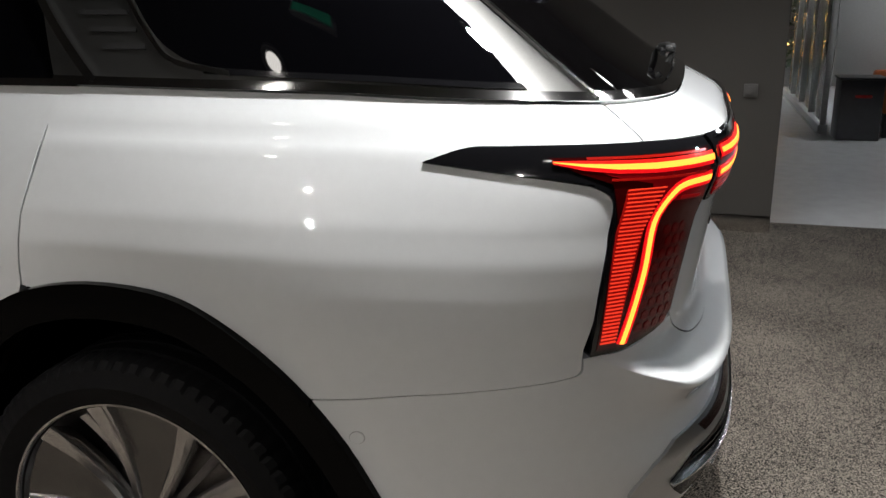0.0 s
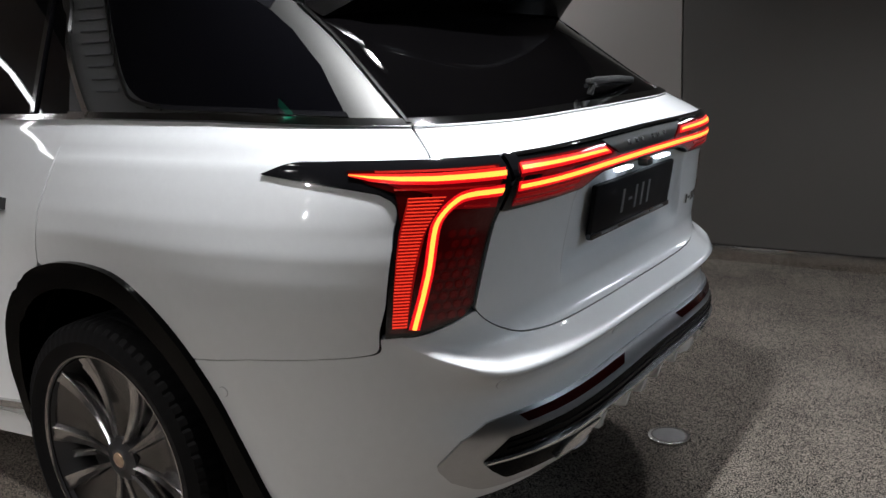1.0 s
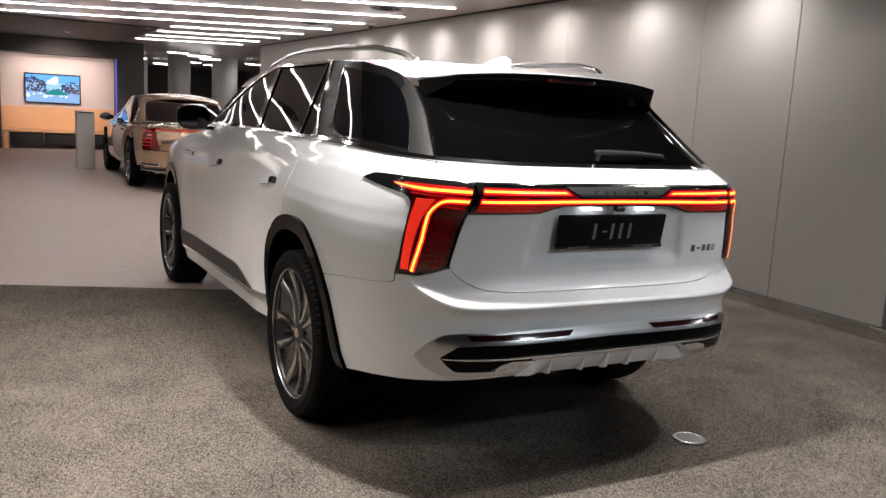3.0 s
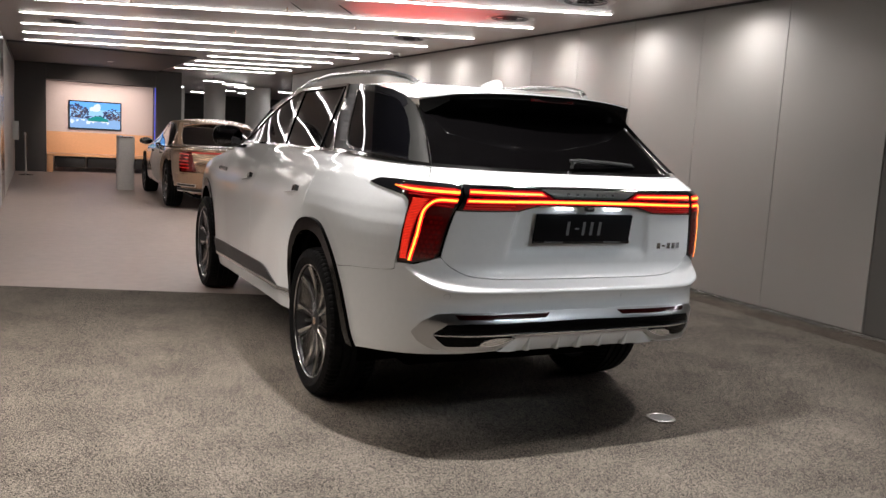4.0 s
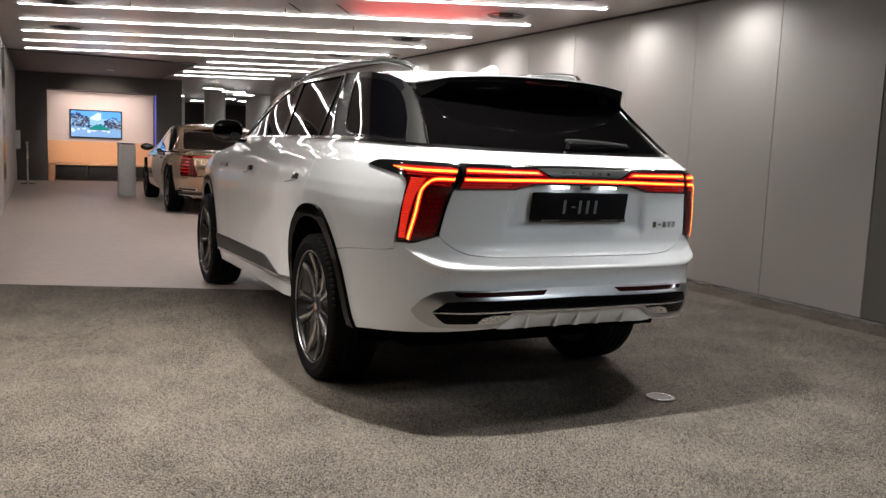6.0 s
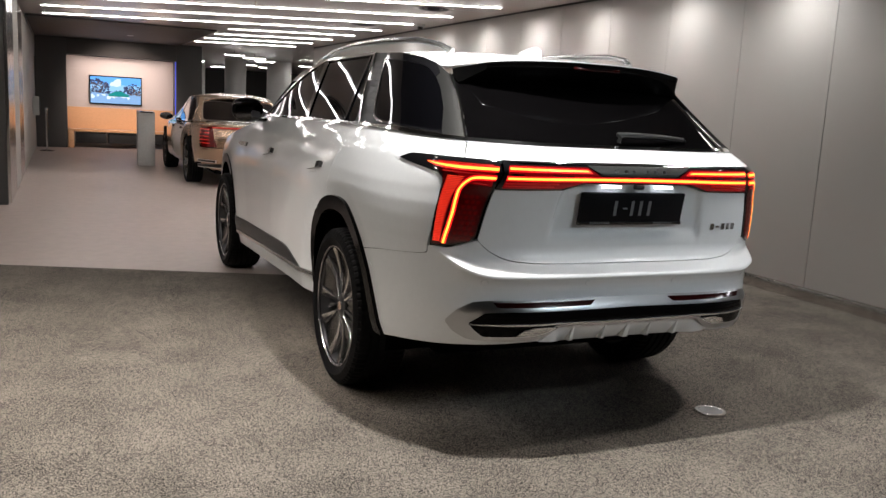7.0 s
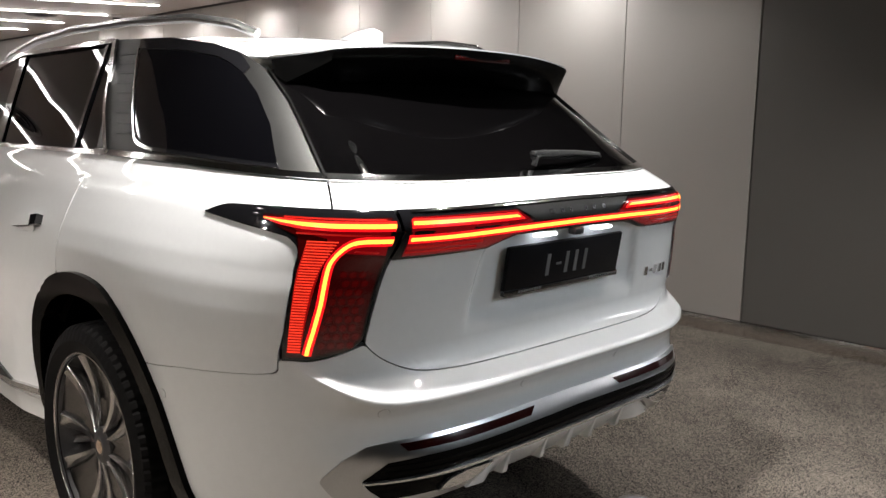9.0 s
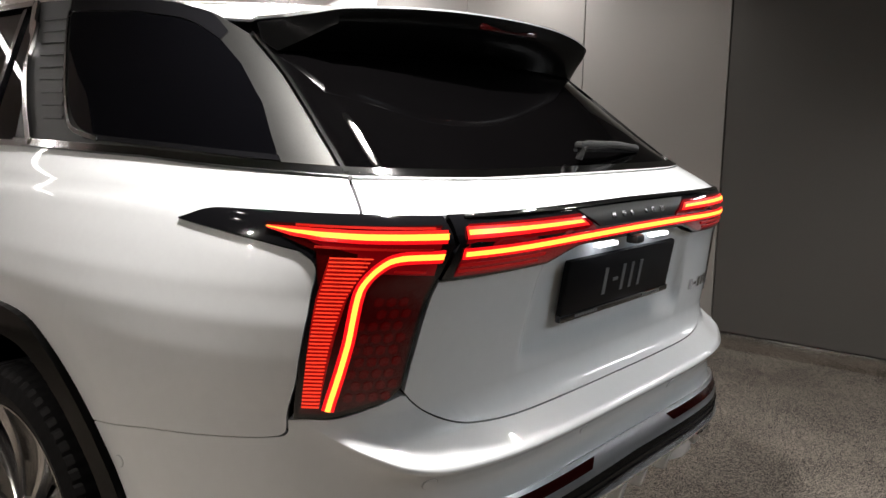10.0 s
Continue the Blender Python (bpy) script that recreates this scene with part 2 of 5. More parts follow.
def rounded(poly, n=5):
    """Corners with a third value are rounded off with it as radius."""
    out = []
    for i, p in enumerate(poly):
        if len(p) < 3 or p[2] == 0:
            out.append(Vector(p[:2]))
            continue
        c = Vector(p[:2])
        a, b = Vector(poly[i - 1][:2]) - c, Vector(poly[(i + 1) % len(poly)][:2]) - c
        a, b = c + a.normalized() * min(p[2], a.length * 0.45), c + b.normalized() * min(p[2], b.length * 0.45)
        out += [(1 - k / n) ** 2 * a + 2 * (k / n) * (1 - k / n) * c + (k / n) ** 2 * b for k in range(n + 1)]
    return out


def spline(pts, n=6):
    """A smooth run of 2D points through the given ones."""
    p = [Vector(q[:2]) for q in pts]
    p = [2 * p[0] - p[1], *p, 2 * p[-1] - p[-2]]
    out = []
    for i in range(1, len(p) - 2):
        for k in range(n):
            t = k / n
            out.append(0.5 * (2 * p[i] + (p[i + 1] - p[i - 1]) * t + (2 * p[i - 1] - 5 * p[i] + 4 * p[i + 1] - p[i + 2]) * t * t + (3 * p[i] - p[i - 1] - 3 * p[i + 1] + p[i + 2]) * t ** 3))
    return [tuple(q) for q in out] + [tuple(p[-2])]


def skin_patch(name, outline, mat, parent, at, lift=0.0, thick=0.012, step=0.05, label="", flip=False, edge=0.0):
    """A sheet with the given outline laid on a curved skin: at(u, v) gives the place. flip: on the car's other side."""
    pts = rounded(outline)
    bm = bmesh.new()
    bm.faces.new([bm.verts.new((p.x, p.y, 0)) for p in pts])
    bm.normal_update()
    bmesh.ops.triangulate(bm, faces=bm.faces[:])
    for ax in (0, 1):
        lo, hi = min(p[ax] for p in pts), max(p[ax] for p in pts)
        for k in range(math.ceil(lo / step), math.floor(hi / step) + 1):
            no = (1, 0, 0) if ax == 0 else (0, 1, 0)
            bmesh.ops.bisect_plane(bm, geom=bm.verts[:] + bm.edges[:] + bm.faces[:], dist=1e-5, plane_co=[c * k * step for c in no], plane_no=no)
    bmesh.ops.remove_doubles(bm, verts=bm.verts, dist=1e-4)
    bm.verts.index_update()
    uv = [v.co.copy() for v in bm.verts]
    faces = [[v.index for v in f.verts] for f in bm.faces]
    rim = [(e.verts[0].index, e.verts[1].index) for e in bm.edges if len(e.link_faces) == 1]
    bm.free()
    top, low, nor = [], [], []
    h = 0.004
    for q in uv:
        p = at(q.x, q.y)
        n = (at(q.x + h, q.y) - at(q.x - h, q.y)).cross(at(q.x, q.y + h) - at(q.x, q.y - h))
        n = n.normalized() if n.length > 1e-9 else Vector((0, 0, 1))
        if n.dot(p - Vector((0, min(max(p.y, 0), 3), 0.6))) < 0:
            n = -n
        top.append(p + n * lift)
        low.append(p + n * (lift - thick))
        nor.append(n)
    if flip:
        for seq in (top, low, nor):
            for v in seq:
                v.x = -v.x
    k = len(uv)
    out, inner = [], []
    for f in faces:
        c = top[f[0]]
        area = sum(((top[f[i]] - c).cross(top[f[i + 1]] - c) for i in range(1, len(f) - 1)), Vector())
        if area.dot(nor[f[0]]) < 0:
            f = f[::-1]
        out.append(f)
        inner.append([i + k for i in reversed(f)])
    ordered = {(f[i], f[(i + 1) % len(f)]) for f in out for i in range(len(f))}
    walls = [([b, a, a + k, b + k] if (a, b) in ordered else [a, b, b + k, a + k]) for a, b in rim]
    me = bpy.data.meshes.new(name)
    me.from_pydata([tuple(v) for v in top + low], [], out + inner + walls)
    me.materials.append(mat)
    me.shade_smooth()
    me.update()
    split = []
    for f in out:
        split += [tuple(nor[i]) for i in f]
    for f in inner:
        split += [tuple(-nor[i - k]) for i in f]
    for w in walls:
        a, b, c = (Vector(me.vertices[i].co) for i in w[:3])
        n = (b - a).cross(c - a)
        split += [tuple(n.normalized() if n.length > 0 else Vector((0, 0, 1)))] * 4
    if len(split) == len(me.loops):
        me.normals_split_custom_set(split)
    ob = new(name, me)
    ob.parent = parent
    return tagged(ob, label)


def ribbon(line, width):
    """The outline of a band of that width (one number or one for each point) along a line of 2D points."""
    p = [Vector(q[:2]) for q in line]
    ws = width if isinstance(width, (list, tuple)) else [width] * len(p)
    a, b = [], []
    for i, q in enumerate(p):
        d = (p[min(i + 1, len(p) - 1)] - p[max(i - 1, 0)]).normalized()
        n = Vector((-d.y, d.x)) * ws[i] / 2
        a.append(tuple(q + n))
        b.append(tuple(q - n))
    return a + b[::-1]


# ---- the curved skin of a car ----


def profile(pts, soft=0.012):
    """A smoothed curve through (height, value) knots."""
    zz = np.arange(-0.2, 2.2, 0.004)
    vv = np.interp(zz, [p[0] for p in pts], [p[1] for p in pts])
    k = np.exp(-0.5 * (np.arange(-15, 16) * 0.004 / soft) ** 2)
    vv = np.convolve(np.pad(vv, 15, mode="edge"), k / k.sum(), "valid")
    return lambda z: float(np.interp(z, zz, vv))


class Skin:
    """Half width, rearmost and foremost reach at each height; y runs forwards from the rear axle."""

    def __init__(self, wide, rear, fore, y0, y1, nr, nf, axles, arch, ease=(), flare=0.006):
        self.wide, self.rear, self.fore = profile(wide, 0.006), profile(rear, 0.007), profile(fore, 0.02)
        self.round = profile(nr, 0.02)
        self.y0, self.y1, self.axles, self.arch = y0, y1, axles, arch
        self.nose = profile(nf, 0.03)
        self.flare = flare
        n = nr[-1][1]
        a = np.linspace(0, math.pi / 2, 4000)
        self.angle = a
        self.run = np.concatenate([[0], np.cumsum(np.hypot(0.95 * np.diff(np.sin(a) ** (2 / n)), 1.4 * np.diff(np.cos(a) ** (2 / n))))])
        if ease:
            self.run = self.run + np.interp(self.run, [e[0] for e in ease], [e[1] for e in ease])
        self.turn = float(self.run[-1])

    def width_at(self, y, z):
        w = self.wide(z) * (1 - 0.018 * ((y - 1.3) / 2.5) ** 2)
        for yc in self.axles:
            # a broad swelling over the wheel, cut back along a crease round the arch
            r = math.hypot(y - yc, z - 0.39)
            f = max(0.0, min(1.0, (self.arch + 0.4 - r) / 0.4))
            w += self.flare * f * f * (3 - 2 * f)
            w -= 0.11 * 0.004 * math.log1p(math.exp(min(50, (self.arch - r) / 0.004)))
        return w

    def half_width(self, y, z):
        w = self.width_at(y, z)
        if y < self.y0:
            n = self.round(z)
            return w * max(0.0, 1 - min(1, (self.y0 - y) / (self.y0 - self.rear(z))) ** n) ** (1 / n)
        if y > self.y1:
            return w * max(0.0, 1 - min(1, (y - self.y1) / (self.fore(z) - self.y1)) ** self.nose(z)) ** (1 / self.nose(z))
        return w

    def wrap(self, s, z):
        """s runs round the car from the middle of the tail (left is negative), z is the height."""
        q, sgn = abs(s), (-1 if s < 0 else 1)
        if q >= self.turn:
            y = self.y0 + q - self.turn
            return Vector((sgn * self.half_width(y, z), y, z))
        a, n = float(np.interp(q, self.run, self.angle)), self.round(z)
        xi, et = math.sin(a) ** (2 / n), math.cos(a) ** (2 / n)
        y = self.y0 - (self.y0 - self.rear(z)) * et
        return Vector((sgn * self.width_at(y, z) * xi, y, z))

    def side(self, y, z):
        return Vector((-self.half_width(y, z), y, z))


# ---- structure: floors, walls, ceiling ----
bm = bmesh.new()
vs = [bm.verts.new(p) for p in ((-9, -8, 0), (3.62, -8, 0), (3.62, 1.16, 0), (3.355, 1.16, 0), (3.355, 4.1, 0), (0.45, 4.1, 0), (0.45, 2.29, 0), (-9, 5.65, 0))]
bm.faces.new(vs)
ex = bmesh.ops.extrude_face_region(bm, geom=bm.faces[:])
bmesh.ops.translate(bm, verts=[v for v in ex["geom"] if isinstance(v, bmesh.types.BMVert)], vec=(0, 0, -0.1))
bmesh.ops.recalc_face_normals(bm, faces=bm.faces)
thing("floor_carpet", bm, CARPET, "speckled grey-brown carpet under the parked white car", "floor", kind="structure", smooth=0)
bm = bmesh.new()
vs = [bm.verts.new(p) for p in ((-9, 5.654, -0.003), (3.62, 1.164, -0.003), (12, 1.164, -0.003), (12, 34, -0.003), (-9, 34, -0.003))]
bm.faces.new(vs)
ex = bmesh.ops.extrude_face_region(bm, geom=bm.faces[:])
bmesh.ops.translate(bm, verts=[v for v in ex["geom"] if isinstance(v, bmesh.types.BMVert)], vec=(0, 0, -0.1))
bmesh.ops.recalc_face_normals(bm, faces=bm.faces)
thing("floor_smooth", bm, VINYL, "smooth warm grey showroom floor beyond the carpet", "floor", kind="structure", smooth=0)
thing("floor_hall", box(3.625, 24, -12, 1.16, -0.1, -0.003), TILE, "pale polished tiles of the hall outside the opening", "floor", kind="structure", smooth=0)



def slab(corners, z0, z1):
    bm = bmesh.new()
    lo, hi = [bm.verts.new((*c, z0)) for c in corners], [bm.verts.new((*c, z1)) for c in corners]
    bm.faces.new(lo[::-1])
    bm.faces.new(hi)
    for i in range(len(corners)):
        j = (i + 1) % len(corners)
        bm.faces.new((lo[i], lo[j], hi[j], hi[i]))
    bmesh.ops.recalc_face_normals(bm, faces=bm.faces)
    return bm


thing("ceiling", slab([(3.28, 0.42), (3.28, 34), (-9, 34), (-9, 6.25)], CEIL, CEIL + 0.12), CEILING, "pale satin ceiling with recessed light strips", "ceiling", kind="structure", smooth=0)
thing("ceiling_stand", slab([(3.28, -8), (3.28, 0.41), (-9, 6.24), (-9, -8)], CEIL, CEIL + 0.12), CEILING_DARK, "dark ceiling with downlights over the stand", "ceiling", kind="structure", smooth=0)
thing("ceiling_hall", box(3.7, 24, -12, 34, 3.3, 3.4), CEILING_DARK, "dark ceiling over the hall outside", "ceiling", kind="structure", smooth=0)
thing("ceiling_north", box(3.28, 12, 16, 34, CEIL, CEIL + 0.12), CEILING, "pale ceiling over the far columns", "ceiling", kind="structure", smooth=0)
thing("ceiling_far", box(-2.7, 0.62, 13.1, 18.9, CEIL - 0.03, CEIL - 0.004), WALL_DARK, "dark grey ceiling panel before the screen wall", "ceiling", kind="structure", smooth=0)

# the long grey wall: a core and panels one metre wide
core = thing("wall_east", box(WALL_X + 0.02, WALL_X + 0.3, -1.52, 16, 0, 2.9), WALL_DARK, "long wall of grey panels over a steel skirting", "wall", kind="structure", smooth=0)
panel_me = mesh_of("wall_panel", box(0, 0.02, 0.003, 0.997, 0.105, 2.68, 0.002), WALL, 0)
for k in range(16):
    ob = new("wall_panel", panel_me)
    ob.location = (WALL_X, k - 0.022, 0)
    ob.parent = core
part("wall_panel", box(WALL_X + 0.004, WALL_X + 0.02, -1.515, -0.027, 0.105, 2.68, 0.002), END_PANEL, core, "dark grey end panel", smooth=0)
thing("baseboard_east", box(WALL_X - 0.008, WALL_X + 0.019, -1.52, 16, 0, 0.1, 0.002), BRUSHED, "brushed steel skirting along the grey wall", "skirting", kind="structure")
sock = holder("wall_socket", "small grey wall socket on the dark wall end", "wall socket")
part("plate", box(WALL_X - 0.012, WALL_X + 0.003, -1.375, -1.295, 0.848, 0.928, 0.004), SOCKET_GREY, sock)
part("cover", box(WALL_X - 0.018, WALL_X - 0.0125, -1.36, -1.31, 0.863, 0.913, 0.003), SOCKET_GREY, sock)

thing("wall_north", box(-9, 12, 34, 34.2, 0, 3.4), WALL_DARK, "dark far wall of the showroom", "wall", kind="structure", smooth=0)
# unseen walls behind and beside the stand, added to close the room
thing("wall_south", box(-9.2, 24, -12.2, -12, 0, 3.4), WALL_DARK, "unseen dark wall closing the room behind the stand", "wall", kind="structure", smooth=0)
thing("wall_back", box(-9, 1.2, -8.2, -8, 0, 2.8), WALL_DARK, "unseen dark wall added at the back of the stand", "wall", kind="structure", smooth=0)
thing("wall_west", box(-9.2, -9, -12, 34, 0, 3.4), WALL_DARK, "unseen dark wall closing the side of the showroom", "wall", kind="structure", smooth=0)
thing("wall_hall", box(24, 24.2, -12, 34, 0, 3.4), WALL, "grey wall across the hall", "wall", kind="structure", smooth=0)

# left partition with steel and glass panels
west = thing("wall_partition", box(-2.98, -2.74, 7.2, 18.9, 0, CEIL), WALL_DARK, "dark partition with steel panels", "wall", kind="structure", smooth=0)
for k, (y0, y1) in enumerate([(7.22, 8.6), (8.62, 10.0), (10.02, 11.4), (11.42, 12.8), (12.82, 14.2), (14.22, 15.6), (15.62, 17.0), (17.02, 18.4)]):
    part("wall_panel", box(-2.738, -2.70, y0, y1, 0.02, 2.6, 0.004), BRUSHED if k in (0, 2) else WALL, west, smooth=0)

# screen wall with its lit niche
far = thing("wall_screen", box(-2.7, -2.012, 18.9, 19.6, 0, CEIL), WALL_DARK, "dark wall round a lit niche", "wall", kind="structure", smooth=0)
part("jamb", box(0.56, 1.2, 18.9, 19.6, 0, CEIL), WALL_DARK, far, smooth=0)
part("lintel", box(-2.008, 0.556, 18.9, 19.6, 2.27, CEIL), WALL_DARK, far, smooth=0)
part("niche_back", box(-2.008, 0.556, 19.5, 19.6, 0, 2.266), NICHE_WHITE, far, smooth=0)
part("niche_board", box(-2.0, 0.55, 19.46, 19.498, 0.46, 1.0, 0.003), PEACH, far, "peach wood boarding", smooth=0)
part("light_edge", box(0.536, 0.554, 18.92, 18.935, 0.02, 2.25), BLUE_EDGE, far, "thin blue light line", smooth=0)
part("door_line", box(-1.99, -1.55, 19.488, 19.499, 1.15, 1.95, 0.004), NICHE_WHITE, far, smooth=0)

# recessed light strips, slanting across the ceiling
SLOPE = -0.475


def light_strip(x0, x1, y_right, x_right=2.9):
    ob = holder("ceiling_light", "long white light strip recessed in the ceiling", "ceiling light", group="light strips in the ceiling")
    a = math.atan(SLOPE)
    ln = (x1 - x0) / math.cos(a)
    m = pose((x0 + x1) / 2, y_right + SLOPE * ((x0 + x1) / 2 - x_right), CEIL, 0, 0, math.degrees(a))
    part("frame", box(-ln / 2 - 0.02, ln / 2 + 0.02, -0.045, 0.045, -0.006, 0.0, 0, m), WHITE_PLASTIC, ob, smooth=0)
    part("diffuser", box(-ln / 2, ln / 2, -0.03, 0.03, -0.012, -0.007, 0.0, m), STRIP, ob, smooth=0)


for k in range(7):
    light_strip(-2.4, 2.9, 1.36 + 1.46 * k)
for k in range(4):
    light_strip(0.75, 2.9, 1.36 + 1.46 * (7 + k))


def downlight(x, y, face, z=CEIL):
    ob = holder("downlight", "small round downlight recessed in the ceiling", "ceiling light", group="downlights")
    bm = lathe([(0.075, 0.0), (0.07, -0.006), (0.05, -0.006), (0.046, 0.0)], 24, "z")
    bmesh.ops.translate(bm, verts=bm.verts, vec=(x, y, z))
    part("rim", bm, WHITE_PLASTIC, ob)
    bm = bmesh.new()
    bmesh.ops.create_circle(bm, cap_ends=True, segments=24, radius=0.044)
    bmesh.ops.rotate(bm, verts=bm.verts, matrix=Matrix.Rotation(math.pi, 3, "X"))
    bmesh.ops.translate(bm, verts=bm.verts, vec=(x, y, z - 0.003))
    part("lens", bm, face, ob)


# the last place is a body added for the unseen tail fill lamp
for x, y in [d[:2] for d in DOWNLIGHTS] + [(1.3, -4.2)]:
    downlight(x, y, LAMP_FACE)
# unlit body, added only to house the niche fill lamp
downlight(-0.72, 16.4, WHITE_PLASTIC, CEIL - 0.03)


def ceiling_vent(x, y):
    ob = holder("ceiling_vent", "round grey ceiling air vent with ring vanes", "air vent", group="round ceiling vents")
    for k, r in enumerate((0.27, 0.2, 0.13, 0.06)):
        bm = lathe([(r, -0.004 - 0.008 * k), (r - 0.012, -0.012 - 0.008 * k), (r - 0.05, -0.004 - 0.008 * k), (r - 0.05, 0)], 36, "z")
        bmesh.ops.translate(bm, verts=bm.verts, vec=(x, y, CEIL))
        part("ring", bm, WHITE_PLASTIC if k == 0 else ALLOY_DARK, ob)


for x, y in ((2.29, 2.38), (2.33, 3.83), (2.31, 6.5), (-1.99, 6.33), (-1.86, 8.84), (2.3, 9.3)):
    ceiling_vent(x, y)


def sprinkler(x, y):
    ob = holder("sprinkler", "small brass sprinkler head under the pale ceiling", "sprinkler", at=(x, y, CEIL), group="sprinklers")
    part("rosette", lathe([(0.0, -0.002), (0.035, -0.003), (0.04, 0.0)], 20, "z"), WHITE_PLASTIC, ob)
    part("stem", lathe([(0.008, -0.003), (0.008, -0.03), (0.005, -0.045)], 10, "z"), BRONZE, ob)
    part("deflector", lathe([(0.0, -0.05), (0.02, -0.049), (0.022, -0.045), (0.0, -0.044)], 16, "z"), BRONZE, ob)


for x, y in ((1.26, 2.97), (1.32, 5.87), (0.23, 5.01), (-1.29, 5.79), (0.24, 7.71)):
    sprinkler(x, y)
for x, y, turn in ((0.31, 4.9, 62), (0.77, 4.65, 58)):
    ob = holder("ceiling_slot", "narrow dark slot cut into the pale ceiling", "ceiling slot", at=(x, y, CEIL), turn=turn, group="ceiling slots")
    part("rim", box(-0.31, 0.31, -0.014, 0.014, -0.004, 0.0, 0.001), WHITE_PLASTIC, ob, smooth=0)
    part("opening", box(-0.3, 0.3, -0.009, 0.009, -0.006, -0.0045), DARK_VOID, ob, smooth=0)
dome = holder("dome_camera", "small white dome camera under the ceiling", "security camera", at=(2.98, 8.55, CEIL))
part("base", lathe([(0.075, 0.0), (0.075, -0.03), (0.06, -0.04), (0.0, -0.04)], 28, "z"), WHITE_PLASTIC, dome)
part("dome", lathe([(0.05, -0.041), (0.046, -0.06), (0.03, -0.08), (0.0, -0.088)], 24, "z"), BLACK_GLOSS, dome)


# ---- the white car ----
SUV = Skin(
    wide=[(0.2, 0.87), (0.3, 0.915), (0.45, 0.945), (0.7, 0.95), (0.8, 0.9495), (0.88, 0.947), (0.94, 0.9415), (1.0, 0.9325), (1.06, 0.917), (1.12, 0.8955), (1.178, 0.8725), (1.197, 0.8605), (1.222, 0.849), (1.248, 0.8335), (1.27, 0.8215), (1.42, 0.755), (1.58, 0.68), (1.7, 0.62)],
    rear=[(0.2, -0.96), (0.3, -1.03), (0.42, -1.075), (0.5, -1.1), (0.6, -1.114), (0.65, -1.1), (0.68, -1.096), (0.7, -1.1), (0.72, -1.115), (0.738, -1.137), (0.746, -1.126), (0.785, -1.062), (0.8, -1.05), (0.84, -1.04), (0.95, -1.055), (1.05, -1.07), (1.1, -1.088), (1.15, -1.098), (1.187, -1.08), (1.22, -1.018), (1.25, -0.957), (1.32, -0.853), (1.4, -0.743), (1.48, -0.636), (1.56, -0.532), (1.7, -0.36)],
    fore=[(0.2, 3.9), (0.5, 4.05), (0.8, 4.05), (1.0, 4.0), (1.08, 3.9), (1.15, 3.6), (1.26, 3.2), (1.36, 3.0), (1.485, 2.7), (1.57, 2.5), (1.63, 2.3), (1.75, 2.0)],
    y0=0.3, y1=1.2, nr=[(0.3, 4.4), (0.66, 4.5), (0.86, 5.3), (1.6, 5.3)], nf=[(0.3, 6.0), (1.1, 6.0), (1.26, 3.2), (1.8, 3.2)], axles=(0.0, 3.11), arch=0.605, flare=0.01,
    ease=((0, 0), (0.4, 0.01), (0.6, 0.012), (0.7, 0.008), (1.0, 0.004), (1.2, -0.008), (1.4, -0.02), (1.95, -0.036)))


def s_at(skin, y, z):
    """How far round from the tail the left side stands at y."""
    if y >= skin.y0:
        return -(skin.turn + y - skin.y0)
    et = min(1.0, (skin.y0 - y) / (skin.y0 - skin.rear(z)))
    return -float(np.interp(math.acos(et ** (skin.round(z) / 2)), skin.angle, skin.run))


def tail(s, z):
    """The tailgate: the skin with a shallow recess for the plate."""
    p = SUV.wrap(s, z)
    d = 1 / (1 + math.exp((abs(s) - 0.385 + 0.1 * (z - 1.0)) / 0.005)) / (1 + math.exp(-(z - 0.895) / 0.012))
    p.y += 0.02 * d
    return p


suv = holder("car", "pearl white electric car with dark glass and lit red tail lights", "car")
wrap, side = SUV.wrap, SUV.side


def both(name, outline, mat, at, lift=0.0, thick=0.012, step=0.05, label="", parent=None):
    a = skin_patch(name, outline, mat, parent or suv, at, lift, thick, step, label)
    b = skin_patch(name, outline, mat, parent or suv, at, lift, thick, step, label, flip=True)
    return a, b


def across(half):
    """A symmetrical outline from its left half, which runs from middle to middle."""
    return list(half) + [(-p[0], *p[1:]) for p in reversed(half) if abs(p[0]) > 1e-6]


def bumper_at(s, z):
    """The skin with the bumper's ledge climbing and dying away towards the corners."""
    if z >= 0.84 or z <= 0.6:
        return wrap(s, z)
    return ledge_at(s, float(np.interp(z, LEDGE_Z(s), LEDGE_H)))


LEDGE_H = (0.6, 0.65, 0.737, 0.84)


def LEDGE_Z(s):
    """Heights of the ledge's lines: its edge climbs to the lamp at the corners."""
    f = max(0.0, min(1.0, (abs(s) - 0.66) / 0.21))
    return (0.6, 0.65, 0.737 + 0.085 * f ** 2.2, 0.84)


def ledge_at(s, h):
    """As bumper_at, by the height h that the place has in the middle of the car."""
    if h >= 0.84 or h <= 0.6:
        return wrap(s, h)
    z = float(np.interp(h, LEDGE_H, LEDGE_Z(s)))
    if abs(s) >= SUV.turn:
        return wrap(s, z)
    g = max(0.0, min(1.0, (abs(s) - 0.765) / 0.115))
    g = g * g * (3 - 2 * g)
    r = (1 - g) * LEDGE(h) + g * PLAIN_TAIL(z)
    a, n = float(np.interp(abs(s), SUV.run, SUV.angle)), SUV.round(z)
    y = SUV.y0 - (SUV.y0 - r) * math.cos(a) ** (2 / n)
    return Vector((math.copysign(SUV.width_at(y, z) * math.sin(a) ** (2 / n), s), y, z))


